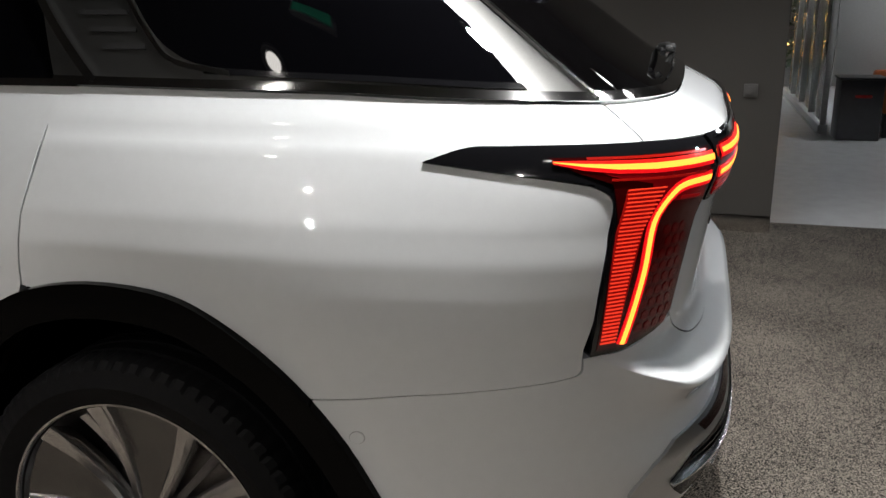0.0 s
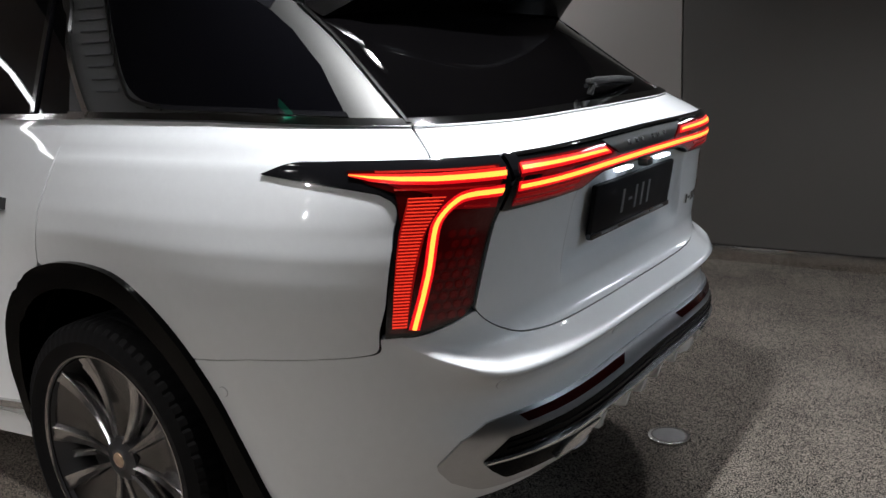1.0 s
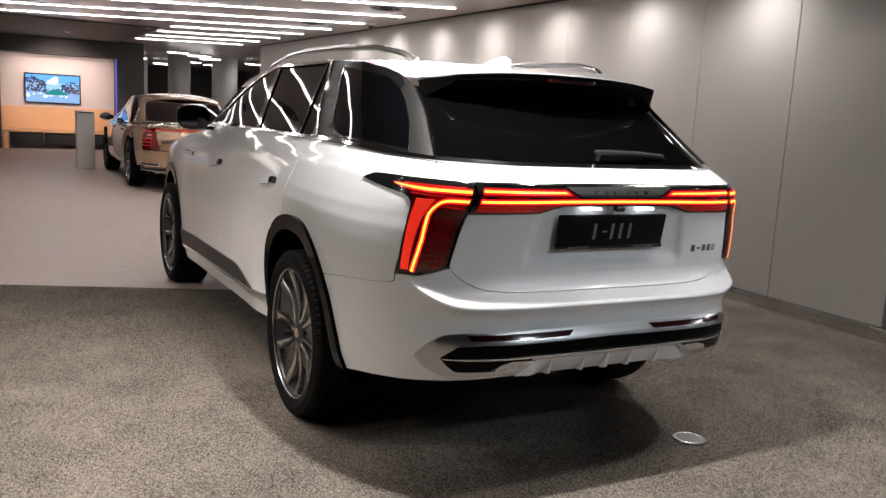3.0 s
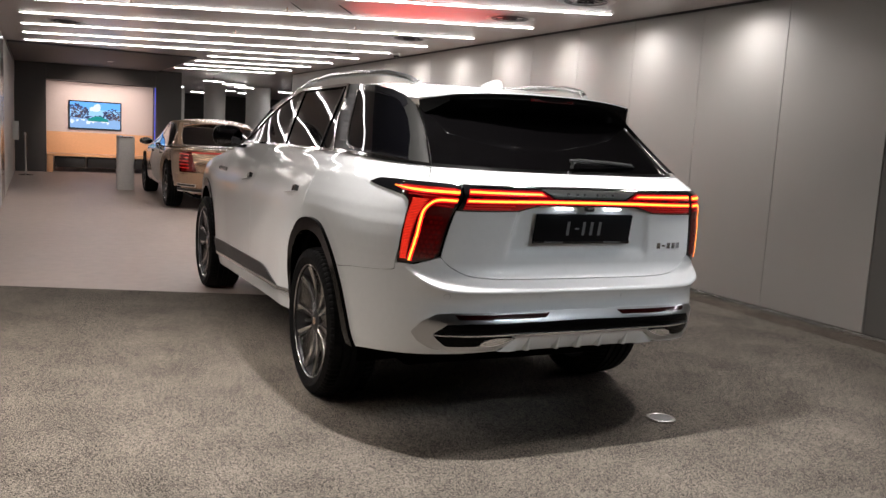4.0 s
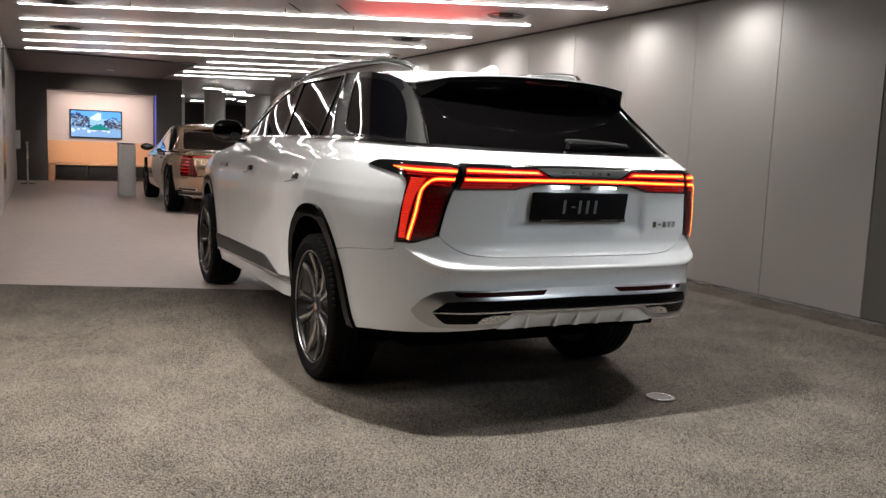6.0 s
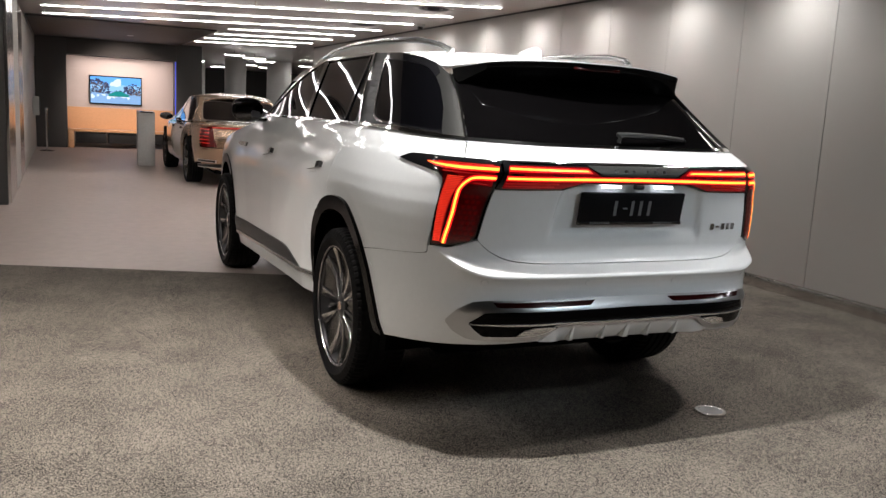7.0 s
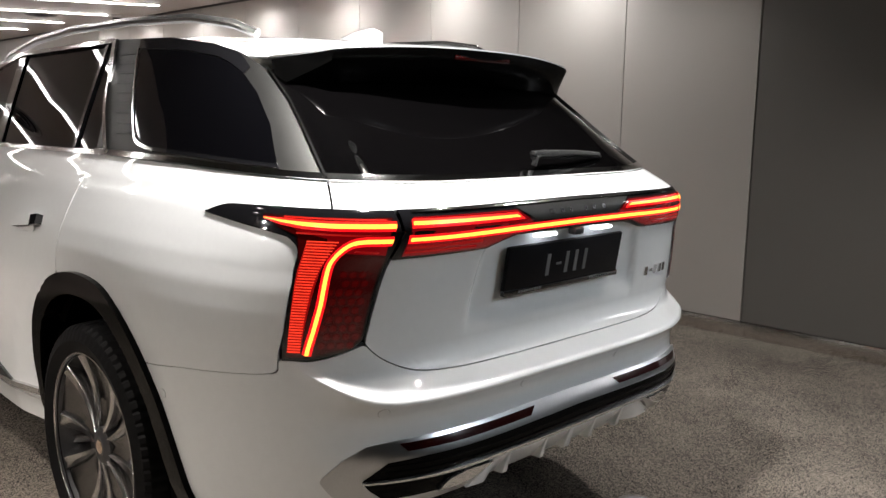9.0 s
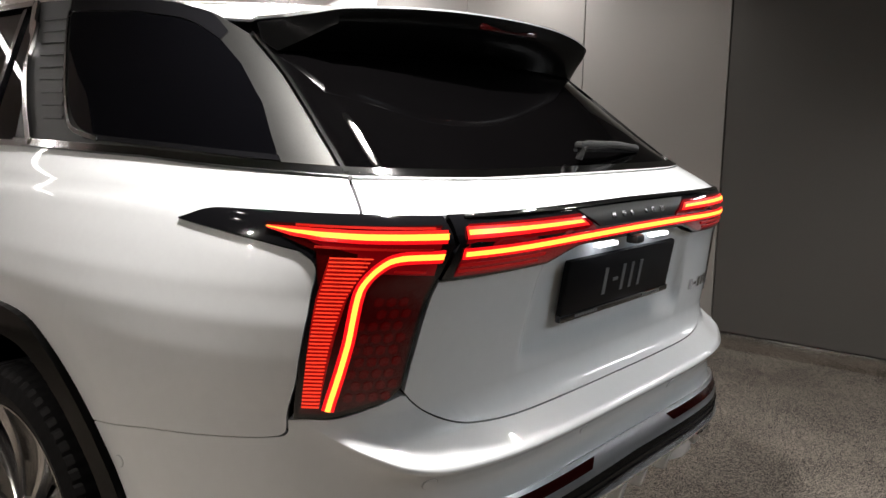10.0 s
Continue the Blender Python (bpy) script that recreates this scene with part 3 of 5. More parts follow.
LEDGE = profile([(0.55, -1.108), (0.6, -1.114), (0.65, -1.1), (0.68, -1.096), (0.7, -1.1), (0.72, -1.112), (0.737, -1.13), (0.76, -1.094), (0.785, -1.059), (0.8, -1.05), (0.84, -1.04), (0.9, -1.047)], 0.0035)
PLAIN_TAIL = profile([(0.55, -1.108), (0.6, -1.112), (0.66, -1.103), (0.74, -1.075), (0.8, -1.052), (0.84, -1.041), (0.9, -1.046)], 0.016)
ARCH = spline([(0.365, 0.42), (0.39, 0.52), (0.395, 0.625), (0.35, 0.765), (0.23, 0.879), (0.077, 0.926), (-0.1, 0.925), (-0.218, 0.887), (-0.345, 0.80), (-0.443, 0.69), (-0.508, 0.58), (-0.56, 0.48), (-0.6, 0.4)], 4)
ARCH_F = [(3.11 + 0.54 * math.cos(a), 0.41 + 0.52 * math.sin(a)) for a in [radians(180 - 7.5 * k) for k in range(25)]]
G = 0.001  # half a panel gap


def s_on(y, z):
    """How far round the left side stands at y, on the skin with the ledge."""
    lo, hi = 0.7, SUV.turn + 1.0
    for k in range(26):
        mid = (lo + hi) / 2
        lo, hi = (mid, hi) if bumper_at(-mid, z).y < y else (lo, mid)
    return -lo



# quarter panel, round the lamp and over the wheel
arch_up = [(s_on(y, z), z) for y, z in ARCH if z > 0.748 and y < 0.185]
quarter = [(-1.925 + G, 1.275), (-1.31, 1.267), (-0.822, 1.245), (-0.853, 1.191), (-1.03, 1.191), (-1.15, 1.19, 0.03), (-1.232, 1.163, 0.008), (-1.03, 1.137), (-0.96, 1.126), (-0.912, 1.105, 0.05), (-0.901, 1.02), (-0.9, 0.90), (-0.911, 0.834),
           (-0.914, 0.803 + G, 0.02), (-0.965, 0.795 + G), (-1.2, 0.772 + G), (s_on(-0.396, 0.747) + 0.004, 0.748 + G)] + [p for p in arch_up[::-1] if p[1] > 0.75] + [(s_at(SUV, 0.183 - G, 0.92), 0.915), (s_at(SUV, 0.178 - G, 1.05), 1.05), (s_at(SUV, 0.15 - G, 1.197), 1.197)]
both("quarter_panel", quarter, PEARL, bumper_at, 0, 0.02, 0.0125)

# bumper
TAIL_EDGE = spline([(0, 0.781), (-0.15, 0.781), (-0.3, 0.7815), (-0.45, 0.783), (-0.54, 0.788), (-0.6, 0.798), (-0.65, 0.823), (-0.685, 0.853), (-0.702, 0.873)], 4)


arch_low = [(s_on(y, z), z) for y, z in ARCH if y < -0.3 and z < 0.745]
LIP = [(-1.06, 0.415), (-0.957, 0.428), (-0.77, 0.449), (-0.611, 0.462), (-0.50, 0.471), (-0.435, 0.53), (-0.37, 0.54), (0, 0.543)]
half = [(u, v - 2.2 * G) for u, v in TAIL_EDGE[:-1]] + [(-0.708, 0.868), (-0.76, 0.85), (-0.82, 0.835), (-0.9075, 0.832), (-0.9095, 0.803 - G, 0.02), (-0.965, 0.795 - G), (-1.2, 0.772 - G), (s_on(-0.398, 0.746) + 0.004, 0.747 - G)] + arch_low + LIP
half = [(p.x, p.y if p.y > 0.84 or p.y < 0.6 else float(np.interp(p.y, LEDGE_Z(p.x), LEDGE_H))) for p in rounded(half)]
skin_patch("rear_bumper", across(half), PEARL, suv, ledge_at, 0, 0.03, 0.011)

# tailgate: a band under the glass and the panel round the plate
skin_patch("tailgate_band", across([(0, 1.237), (-0.4, 1.238), (-0.8155, 1.244), (-0.8475, 1.191), (-0.6, 1.187), (0, 1.187)]), PEARL, suv, wrap, 0, 0.02, 0.03)
half = [(0, 1.105), (-0.28, 1.105), (-0.33, 1.095), (-0.39, 1.079), (-0.683, 1.073), (-0.694, 0.95)] + [(u, v + 1.6 * G) for u, v in TAIL_EDGE[::-1]]
skin_patch("tailgate", across(half), PEARL, suv, tail, 0, 0.02, 0.025)

# doors, front wing, sill
LOW = 0.435
both("door", [(0.185 + G, 0.915), (0.18 + G, 1.05), (0.152 + G, 1.197), (0.13 + G, 1.276), (1.37 - G, 1.272), (1.38 - G, 1.0), (1.36 - G, LOW)] + [(0.352, LOW)] + [p for p in ARCH if p[0] > 0.19 and p[1] > 0.44], PEARL, side, 0, 0.02)
both("door", [(1.37 + G, 1.272), (2.3, 1.262), (2.5 - G, 1.2), (2.52 - G, 0.9), (2.55 - G, 0.5), (2.54, LOW), (1.36 + G, LOW), (1.38 + G, 1.0)], PEARL, side, 0, 0.02)
both("front_wing", [(2.5 + G, 1.2), (3.02, 1.12), (3.44, 1.03), (3.75, 0.95), (3.92, 0.8), (3.95, 0.5), (3.85, 0.36)] + [p for p in ARCH_F[::-1] if p[1] > 0.415] + [(2.56, 0.5), (2.52 + G, 0.9)], PEARL, side, 0, 0.02)
both("sill", [(0.345, LOW - 0.004), (2.57, LOW - 0.03), (2.57, 0.29), (0.36, 0.355)], PEARL, side, -0.002, 0.03)
both("sill_trim", [(2.55, 0.50), (0.98, 0.535, 0.1), (0.62, 0.468), (2.55, 0.40)], BLACK_TRIM, side, 0.008, 0.02)
both("sill_moulding", ribbon([(0.37, 0.472), (0.62, 0.455), (2.55, 0.385)], 0.022), SATIN, side, 0.012, 0.02)


def front_face(x, z):
    w = SUV.width_at(3.2, z)
    return Vector((x, SUV.y1 + (SUV.fore(z) - SUV.y1) * max(0.0, 1 - min(0.999, abs(x) / w) ** 3.2) ** (1 / 3.2), z))


skin_patch("front_bumper", [(-0.88, 0.32), (0.88, 0.32), (0.88, 0.98), (-0.88, 0.98)], PEARL, suv, front_face, 0, 0.02, 0.08)
skin_patch("windscreen", [(-0.72, 1.2), (0.72, 1.2), (0.62, 1.57), (-0.62, 1.57)], PRIVACY, suv, front_face, 0, 0.008, 0.06)
skin_patch("bonnet", [(-0.86, 2.55), (0.86, 2.55), (0.8, 3.9), (-0.8, 3.9)], PEARL, suv, lambda x, y: Vector((x, y, 1.2 - 0.24 * ((y - 2.5) / 1.4) ** 2 - 0.06 * (x / 0.85) ** 4)), 0, 0.02, 0.1)

# wheel arch cladding and liners
for arch, yc in ((ARCH, 0.0), (ARCH_F, 3.11)):
    inner = [(p[0] + (yc - p[0]) * 0.12, p[1] + (0.40 - p[1]) * 0.12) for p in arch]
    outer = [(p[0] + (p[0] - yc) * 0.006, p[1] + (p[1] - 0.40) * 0.006) for p in arch]
    rim = outer + inner[::-1]
    if yc == 0:
        both("arch_cladding", [(s_on(y, z), z) for y, z in rim], ARCH_BLACK, bumper_at, 0.017, 0.06, 0.02)
    else:
        both("arch_cladding", rim, ARCH_BLACK, side, 0.008, 0.06, 0.03)
    for sx in (-1, 1):
        bm = bmesh.new()
        rows = []
        for k in range(25):
            a = math.pi * (-0.06 + 1.12 * k / 24)
            rows.append([bm.verts.new((sx * x, yc - 0.05 + (0.53 if math.cos(a) < 0 else 0.46) * math.cos(a), 0.41 + 0.5 * math.sin(a))) for x in (0.88, 0.56)] + [bm.verts.new((sx * 0.56, yc, 0.3))])
        for p, q in zip(rows, rows[1:]):
            bm.faces.new((p[0], q[0], q[1], p[1]))
            bm.faces.new((p[1], q[1], q[2], p[2]))
        bmesh.ops.solidify(bm, geom=bm.faces[:], thickness=0.006)
        part("wheel_liner", bm, DARK_VOID, suv)
part("underbody", box(-0.6, 0.6, -0.5, 3.9, 0.25, 0.5, 0.03), DARK_VOID, suv)
part("rear_valance", box(-0.6, 0.6, -0.96, -0.5, 0.45, 0.53, 0.03), DARK_VOID, suv)
# black block stands in for the dark inside of the cabin
part("cabin_filler", box(-0.6, 0.6, -0.75, 2.6, 0.5, 1.2, 0.05), DARK_VOID, suv)

# window surround, glass and pillars
SURROUND = [(-1.93, 1.282), (-1.3, 1.275), (-0.822, 1.256), (-0.819, 1.345), (-0.828, 1.445), (-0.862, 1.525), (-0.95, 1.575, 0.03), (-1.1, 1.603), (-1.45, 1.632), (-2.13, 1.645), (-1.99, 1.45)]
both("window_surround", SURROUND, DARK_SATIN, wrap, 0.0, 0.02, 0.04)
QUARTER_GLASS = [(-1.655, 1.355, 0.04), (-1.575, 1.311, 0.06), (-1.3, 1.3), (-0.942, 1.28, 0.012), (-0.918, 1.38), (-0.93, 1.46), (-0.962, 1.508), (-1.05, 1.557, 0.07), (-1.3, 1.583), (-1.6, 1.597), (-1.8, 1.602, 0.02), (-1.72, 1.47)]
both("quarter_glass", QUARTER_GLASS, PRIVACY, wrap, 0.002, 0.012, 0.04)
both("upper_trim", [(-1.83, 1.637), (-1.45, 1.629), (-1.1, 1.6), (-0.955, 1.571, 0.03), (-0.93, 1.53), (-0.965, 1.512), (-1.05, 1.56, 0.07), (-1.3, 1.586), (-1.6, 1.6), (-1.81, 1.605)], BLACK_GLOSS, wrap, 0.0035, 0.008, 0.03)
both("glass_edge", ribbon([(-1.56, 1.303), (-1.2, 1.291), (-0.94, 1.276)], 0.01), BLACK_GLOSS, wrap, 0.005, 0.01)
both("glass_trim", ribbon(spline([(-1.815, 1.605), (-1.735, 1.47), (-1.668, 1.36), (-1.62, 1.318), (-1.5, 1.298)]), 0.01), CHROME, wrap, 0.006, 0.012, 0.03)
for k in range(9):
    z = 1.345 + 0.031 * k
    s0, s1 = -1.685 - 0.52 * (z - 1.34), -1.80 - 0.95 * (z - 1.34)
    both("pillar_slot", [(s0, z - 0.005, 0.004), (s0, z + 0.005, 0.004), (s1, z + 0.006, 0.004), (s1, z - 0.004, 0.004)], BLACK_TRIM, wrap, 0.0025, 0.006)
both("pillar_trim", ribbon(spline([(-1.83, 1.285), (-1.985, 1.44), (-2.08, 1.55), (-2.14, 1.64)]), 0.02), CHROME, wrap, 0.01, 0.02, 0.03)
both("hatch_trim", ribbon(spline([(-0.819, 1.252), (-0.815, 1.345), (-0.823, 1.445), (-0.857, 1.525)]), 0.009), CHROME, wrap, 0.008, 0.016, 0.03)
skin_patch("rear_window", across([(0, 1.254), (-0.5, 1.256), (-0.811, 1.264), (-0.808, 1.345), (-0.816, 1.445), (-0.85, 1.53), (-0.4, 1.56), (0, 1.565)]), REAR_GLASS, suv, wrap, -0.004, 0.012, 0.035)
skin_patch("belt_moulding", across([(0, 1.253), (-0.5, 1.254), (-0.82, 1.262), (-1.31, 1.285), (-1.93, 1.292), (-1.93, 1.276), (-1.31, 1.269), (-0.82, 1.247), (-0.5, 1.24), (0, 1.239)]), CHROME, suv, wrap, 0.006, 0.016, 0.03)
both("belt_moulding", ribbon([(0.1, 1.279), (1.4, 1.275), (2.3, 1.266)], 0.014), CHROME, side, 0.006, 0.016)
both("door_glass", [(0.045, 1.289), (1.03, 1.285), (1.16, 1.625), (0.37, 1.632)], PRIVACY, side, -0.004, 0.012)
both("door_glass", [(1.11, 1.285), (2.26, 1.275), (2.0, 1.355), (1.75, 1.47), (1.5, 1.56), (1.24, 1.622)], PRIVACY, side, 0.0, 0.012)
both("door_pillar", [(1.035, 1.285), (1.105, 1.285), (1.235, 1.622), (1.165, 1.625)], BLACK_GLOSS, side, 0.003, 0.014)
both("glass_divider", ribbon([(0.335, 1.29), (0.40, 1.628)], 0.02), BLACK_GLOSS, side, 0.004, 0.014)
both("roof_moulding", ribbon([(0.36, 1.64), (1.22, 1.632), (1.52, 1.568), (1.77, 1.48), (2.02, 1.363), (2.3, 1.268)], 0.016), CHROME, side, 0.008, 0.02)


def bent(knots):
    ys = [k[0] for k in knots]
    f = profile([(y / 3 + 0.3, v) for y, v in knots], 0.03)
    return lambda y: f(y / 3 + 0.3)


ROOF_Z = bent([(-0.9, 1.575), (-0.66, 1.605), (-0.3, 1.65), (0.2, 1.685), (0.8, 1.697), (1.3, 1.685), (1.8, 1.63), (2.3, 1.54)])


ROOF_EDGE = bent([(-0.9, 1.6), (-0.66, 1.59), (-0.48, 1.548), (-0.3, 1.58), (0.0, 1.612), (0.3, 1.633), (0.8, 1.648), (1.3, 1.634), (1.8, 1.575), (2.3, 1.49)])


def roof_at(u, y):
    zc = ROOF_Z(y)
    ze = ROOF_EDGE(y)
    xe = SUV.half_width(max(y, -0.48), ze) - 0.004 if y > -0.48 else 0.61 + (y + 0.48) * 0.62
    back = 0.08 * max(0, min(1, (-0.40 - y) / 0.25))
    return Vector((u * xe, y - back * (1 - u * u), zc - (zc - ze) * abs(u) ** 2.6))


skin_patch("roof", [(-1, -0.655), (1, -0.655), (1, 2.1), (-1, 2.1)], PEARL, suv, roof_at, 0, 0.006, 0.05)

# spoiler under the roof's trailing edge
bm = bmesh.new()
rows = []
for k in range(29):
    u = -1 + k / 14
    b = 1 - u * u
    w = wrap(u * 0.81, 1.488 + 0.014 * b) + Vector((0, -0.002, 0.002))
    top = roof_at(u, -0.655) + Vector((0, -0.004, -0.0045))
    lip = top + Vector((0.006 * u, 0.002, -0.008))
    under = top + Vector((0.004 * u, 0.012, -0.03 - 0.008 * b))
    pts = [top, lip, under, under.lerp(w, 0.5) + Vector((0, 0.004, -0.002)), w, w + Vector((0, 0.05, 0.02)), roof_at(u, -0.5) - Vector((0, 0, 0.012))]
    rows.append([bm.verts.new(p) for p in pts])
for p, q in zip(rows, rows[1:]):
    for i in range(len(p) - 1):
        bm.faces.new((p[i], q[i], q[i + 1], p[i + 1]))
for r in (rows[0], rows[-1]):
    bm.faces.new(r)
bmesh.ops.recalc_face_normals(bm, faces=bm.faces)
spoiler = part("spoiler", bm, BLACK_SOFT, suv, smooth=50)
part("brake_light", box(-0.12, 0.12, -0.731, -0.71, 1.57, 1.586, 0.003), RED_DEEP, spoiler, "unlit red high brake light")

# roof rails and aerial fin
for sx in (-1, 1):
    rail = [(sx * 0.5, -0.28, 1.64), (sx * 0.53, -0.2, 1.672), (sx * 0.56, 0.0, 1.70), (sx * 0.575, 0.4, 1.715), (sx * 0.575, 0.9, 1.718), (sx * 0.57, 1.3, 1.70), (sx * 0.56, 1.65, 1.655), (sx * 0.55, 1.85, 1.60)]
    part("roof_rail", tube(rail, 0.015, 10), SATIN, suv, "polished silver rail")
bm = bmesh.new()
rows = []
for k in range(15):
    f = k / 14
    y, h, w = -0.3 + 0.2 * f, 0.034 * (1 - f ** 2.2) * min(1.0, (f + 0.12) / 0.35) ** 0.4, 0.024 * (1 - 0.7 * f ** 1.5) + 0.003
    z0 = roof_at(0, y).z - 0.004
    rows.append([bm.verts.new((-0.06 + w * a, y - 0.03 * c, z0 + (h + 0.012) * c)) for a, c in ((-1, 0), (-0.75, 0.4), (-0.3, 0.9), (0, 1), (0.3, 0.9), (0.75, 0.4), (1, 0))])
for p, q in zip(rows, rows[1:]):
    for i in range(6):
        bm.faces.new((p[i], q[i], q[i + 1], p[i + 1]))
bm.faces.new(rows[0])
bm.faces.new(rows[-1])
bmesh.ops.recalc_face_normals(bm, faces=bm.faces)
part("aerial_fin", bm, PEARL, suv, smooth=60)

# tail lamps
LAMP = [(-1.229, 1.163, 0.006), (-1.16, 1.186, 0.03), (-1.03, 1.189), (-0.85, 1.188), (-0.702, 1.185), (-0.681, 1.14), (-0.693, 1.068), (-0.70, 1.0), (-0.711, 0.885), (-0.74, 0.86, 0.02), (-0.83, 0.838), (-0.896, 0.835), (-0.898, 1.02), (-0.908, 1.1, 0.05), (-0.955, 1.127), (-1.03, 1.139)]
LAMP_RED = [(-1.03, 1.17), (-0.708, 1.17), (-0.701, 1.08), (-0.716, 0.89), (-0.75, 0.868), (-0.835, 0.846), (-0.886, 0.846), (-0.888, 1.05), (-0.925, 1.128), (-0.99, 1.148)]
HOOK = spline([(-0.838, 0.852), (-0.826, 0.92), (-0.82, 0.98), (-0.822, 1.04), (-0.822, 1.075), (-0.806, 1.103), (-0.775, 1.118), (-0.697, 1.12)], 5)
for flip in (False, True):
    lamp = skin_patch("tail_lamp", LAMP, BLACK_GLOSS, suv, wrap, 0.004, 0.03, 0.03, "lit red tail lamp in a black housing", flip)
    skin_patch("lens", LAMP_RED, RED_GLASS, lamp, wrap, 0.0055, 0.003, 0.03, "dark red lens", flip)
    skin_patch("glow_field", [(-0.985, 1.16), (-0.712, 1.166), (-0.703, 1.088), (-0.80, 1.093), (-0.838, 1.06), (-0.852, 1.125), (-0.93, 1.14)], RED_FIELD, lamp, wrap, 0.0062, 0.003, 0.03, "glowing red upper lens", flip)
    LINE = [(-1.025, 1.163), (-0.98, 1.158), (-0.92, 1.154), (-0.85, 1.152), (-0.698, 1.152)]
    glow = skin_patch("light_line", ribbon(LINE, [0.004, 0.014, 0.019, 0.02, 0.02]), RED_GLOW, lamp, wrap, 0.007, 0.003, 0.03, "glowing red light line", flip)
    skin_patch("light_core", ribbon(LINE, [0.001, 0.004, 0.0075, 0.0085, 0.0085]), RED_HOT, lamp, wrap, 0.0085, 0.003, 0.03, "", flip)
    skin_patch("light_hook", ribbon(HOOK, 0.022), RED_GLOW, lamp, wrap, 0.007, 0.003, 0.03, "glowing red hooked light line", flip)
    skin_patch("light_core", ribbon(HOOK, 0.0095), RED_HOT, lamp, wrap, 0.0085, 0.003, 0.03, "", flip)
    skin_patch("glow_band", [(-0.882, 0.857), (-0.853, 0.857), (-0.835, 1.116), (-0.898, 1.116), (-0.889, 1.0)], RED_DIM, lamp, wrap, 0.0065, 0.002, 0.03, "", flip)
    for k in range(40):
        z = 0.86 + 0.0066 * k
        f = k / 39
        skin_patch("light_lamella", ribbon([(-0.883 - 0.006 * f - 0.008 * f ** 6, z), (-0.853 + 0.012 * f ** 2 + 0.018 * f ** 5, z)], 0.0022), RED_LAM, lamp, wrap, 0.0085, 0.002, 0.2, "", flip)
    for s0, dz in ((-0.78, 1.097), (-0.93, 1.135), (-0.97, 1.168)):
        skin_patch("lens_line", ribbon([(s0, dz), (-0.722, dz - 0.003)], 0.004), RED_DIM, lamp, wrap, 0.0075, 0.002, 0.02, "", flip)
    for i in range(4):
        for j in range(9):
            s, z = -0.806 + 0.022 * i + 0.004 * (j % 2) * 2.5, 0.875 + 0.021 * j
            if s < -0.722 and not (j > 6 and i == 0):
                skin_patch("lens_facet", [(s, z - 0.0085), (s + 0.008, z - 0.005), (s + 0.008, z + 0.005), (s, z + 0.0085), (s - 0.008, z + 0.005), (s - 0.008, z - 0.005)], RED_LENS, lamp, wrap, 0.0065, 0.002, 0.2, "", flip)

# light bar across the tailgate
half = [(0, 1.189), (-0.693, 1.186), (-0.673, 1.14), (-0.685, 1.077), (-0.39, 1.083), (-0.33, 1.099), (-0.28, 1.109), (0, 1.109)]
bar = skin_patch("light_bar", across(half), BLACK_GLOSS, suv, wrap, 0.006, 0.03, 0.03, "black bar with glowing red lines across the tailgate")
skin_patch("bar_line", across([(0, 1.137), (-0.3, 1.136), (-0.66, 1.132), (-0.658, 1.113), (-0.3, 1.117), (0, 1.118)]), RED_GLOW, bar, wrap, 0.009, 0.003, 0.04, "glowing red light line")
skin_patch("bar_core", across([(0, 1.133), (-0.3, 1.132), (-0.655, 1.1265), (-0.654, 1.1185), (-0.3, 1.1225), (0, 1.1235)]), RED_HOT, bar, wrap, 0.0105, 0.003, 0.04)
skin_patch("bar_panel", across([(0, 1.178), (-0.29, 1.177), (-0.27, 1.168), (-0.2, 1.142), (0, 1.141)]), DARK_SATIN, bar, wrap, 0.0075, 0.003, 0.05, "smoked chrome panel")
skin_patch("bar_chrome", ribbon([(-0.66, 1.181), (-0.27, 1.182), (0, 1.183), (0.27, 1.182), (0.66, 1.181)], 0.004), CHROME, bar, wrap, 0.009, 0.003, 0.05)
for flip in (False, True):
    skin_patch("bar_lens", [(-0.655, 1.17), (-0.29, 1.17), (-0.22, 1.14), (-0.22, 1.114), (-0.3, 1.112), (-0.4, 1.088), (-0.662, 1.084)], RED_FIELD, bar, wrap, 0.0075, 0.003, 0.05, "dark red lens", flip)
    skin_patch("bar_line", [(-0.66, 1.166), (-0.29, 1.163), (-0.26, 1.148), (-0.658, 1.147)], RED_GLOW, bar, wrap, 0.009, 0.003, 0.05, "glowing red light line", flip)
    skin_patch("bar_core", [(-0.657, 1.160), (-0.295, 1.158), (-0.28, 1.153), (-0.656, 1.153)], RED_HOT, bar, wrap, 0.0105, 0.003, 0.05, "", flip)
    skin_patch("bar_glow", ribbon([(-0.658, 1.103), (-0.42, 1.106)], 0.006), RED_DIM, bar, wrap, 0.009, 0.002, 0.05, "", flip)
    skin_patch("bar_glow", ribbon([(-0.658, 1.093), (-0.44, 1.095)], 0.004), RED_DIM, bar, wrap, 0.009, 0.002, 0.05, "", flip)
for k in range(6):
    s = -0.135 + 0.054 * k
    skin_patch("bar_mark", ribbon([(s - 0.009, 1.158), (s + 0.009, 1.158)], 0.010), PETAL, bar, wrap, 0.0085, 0.002, 0.1, "small chrome mark")

# plate with its lights
PLATE_TILT = 9
m = pose(0, -1.062, 1.008, PLATE_TILT, 0, 0)
plate = part("plate", box(-0.26, 0.26, -0.008, 0.008, -0.066, 0.066, 0.006, m), PLATE, suv, "glossy black display plate with silver marks")
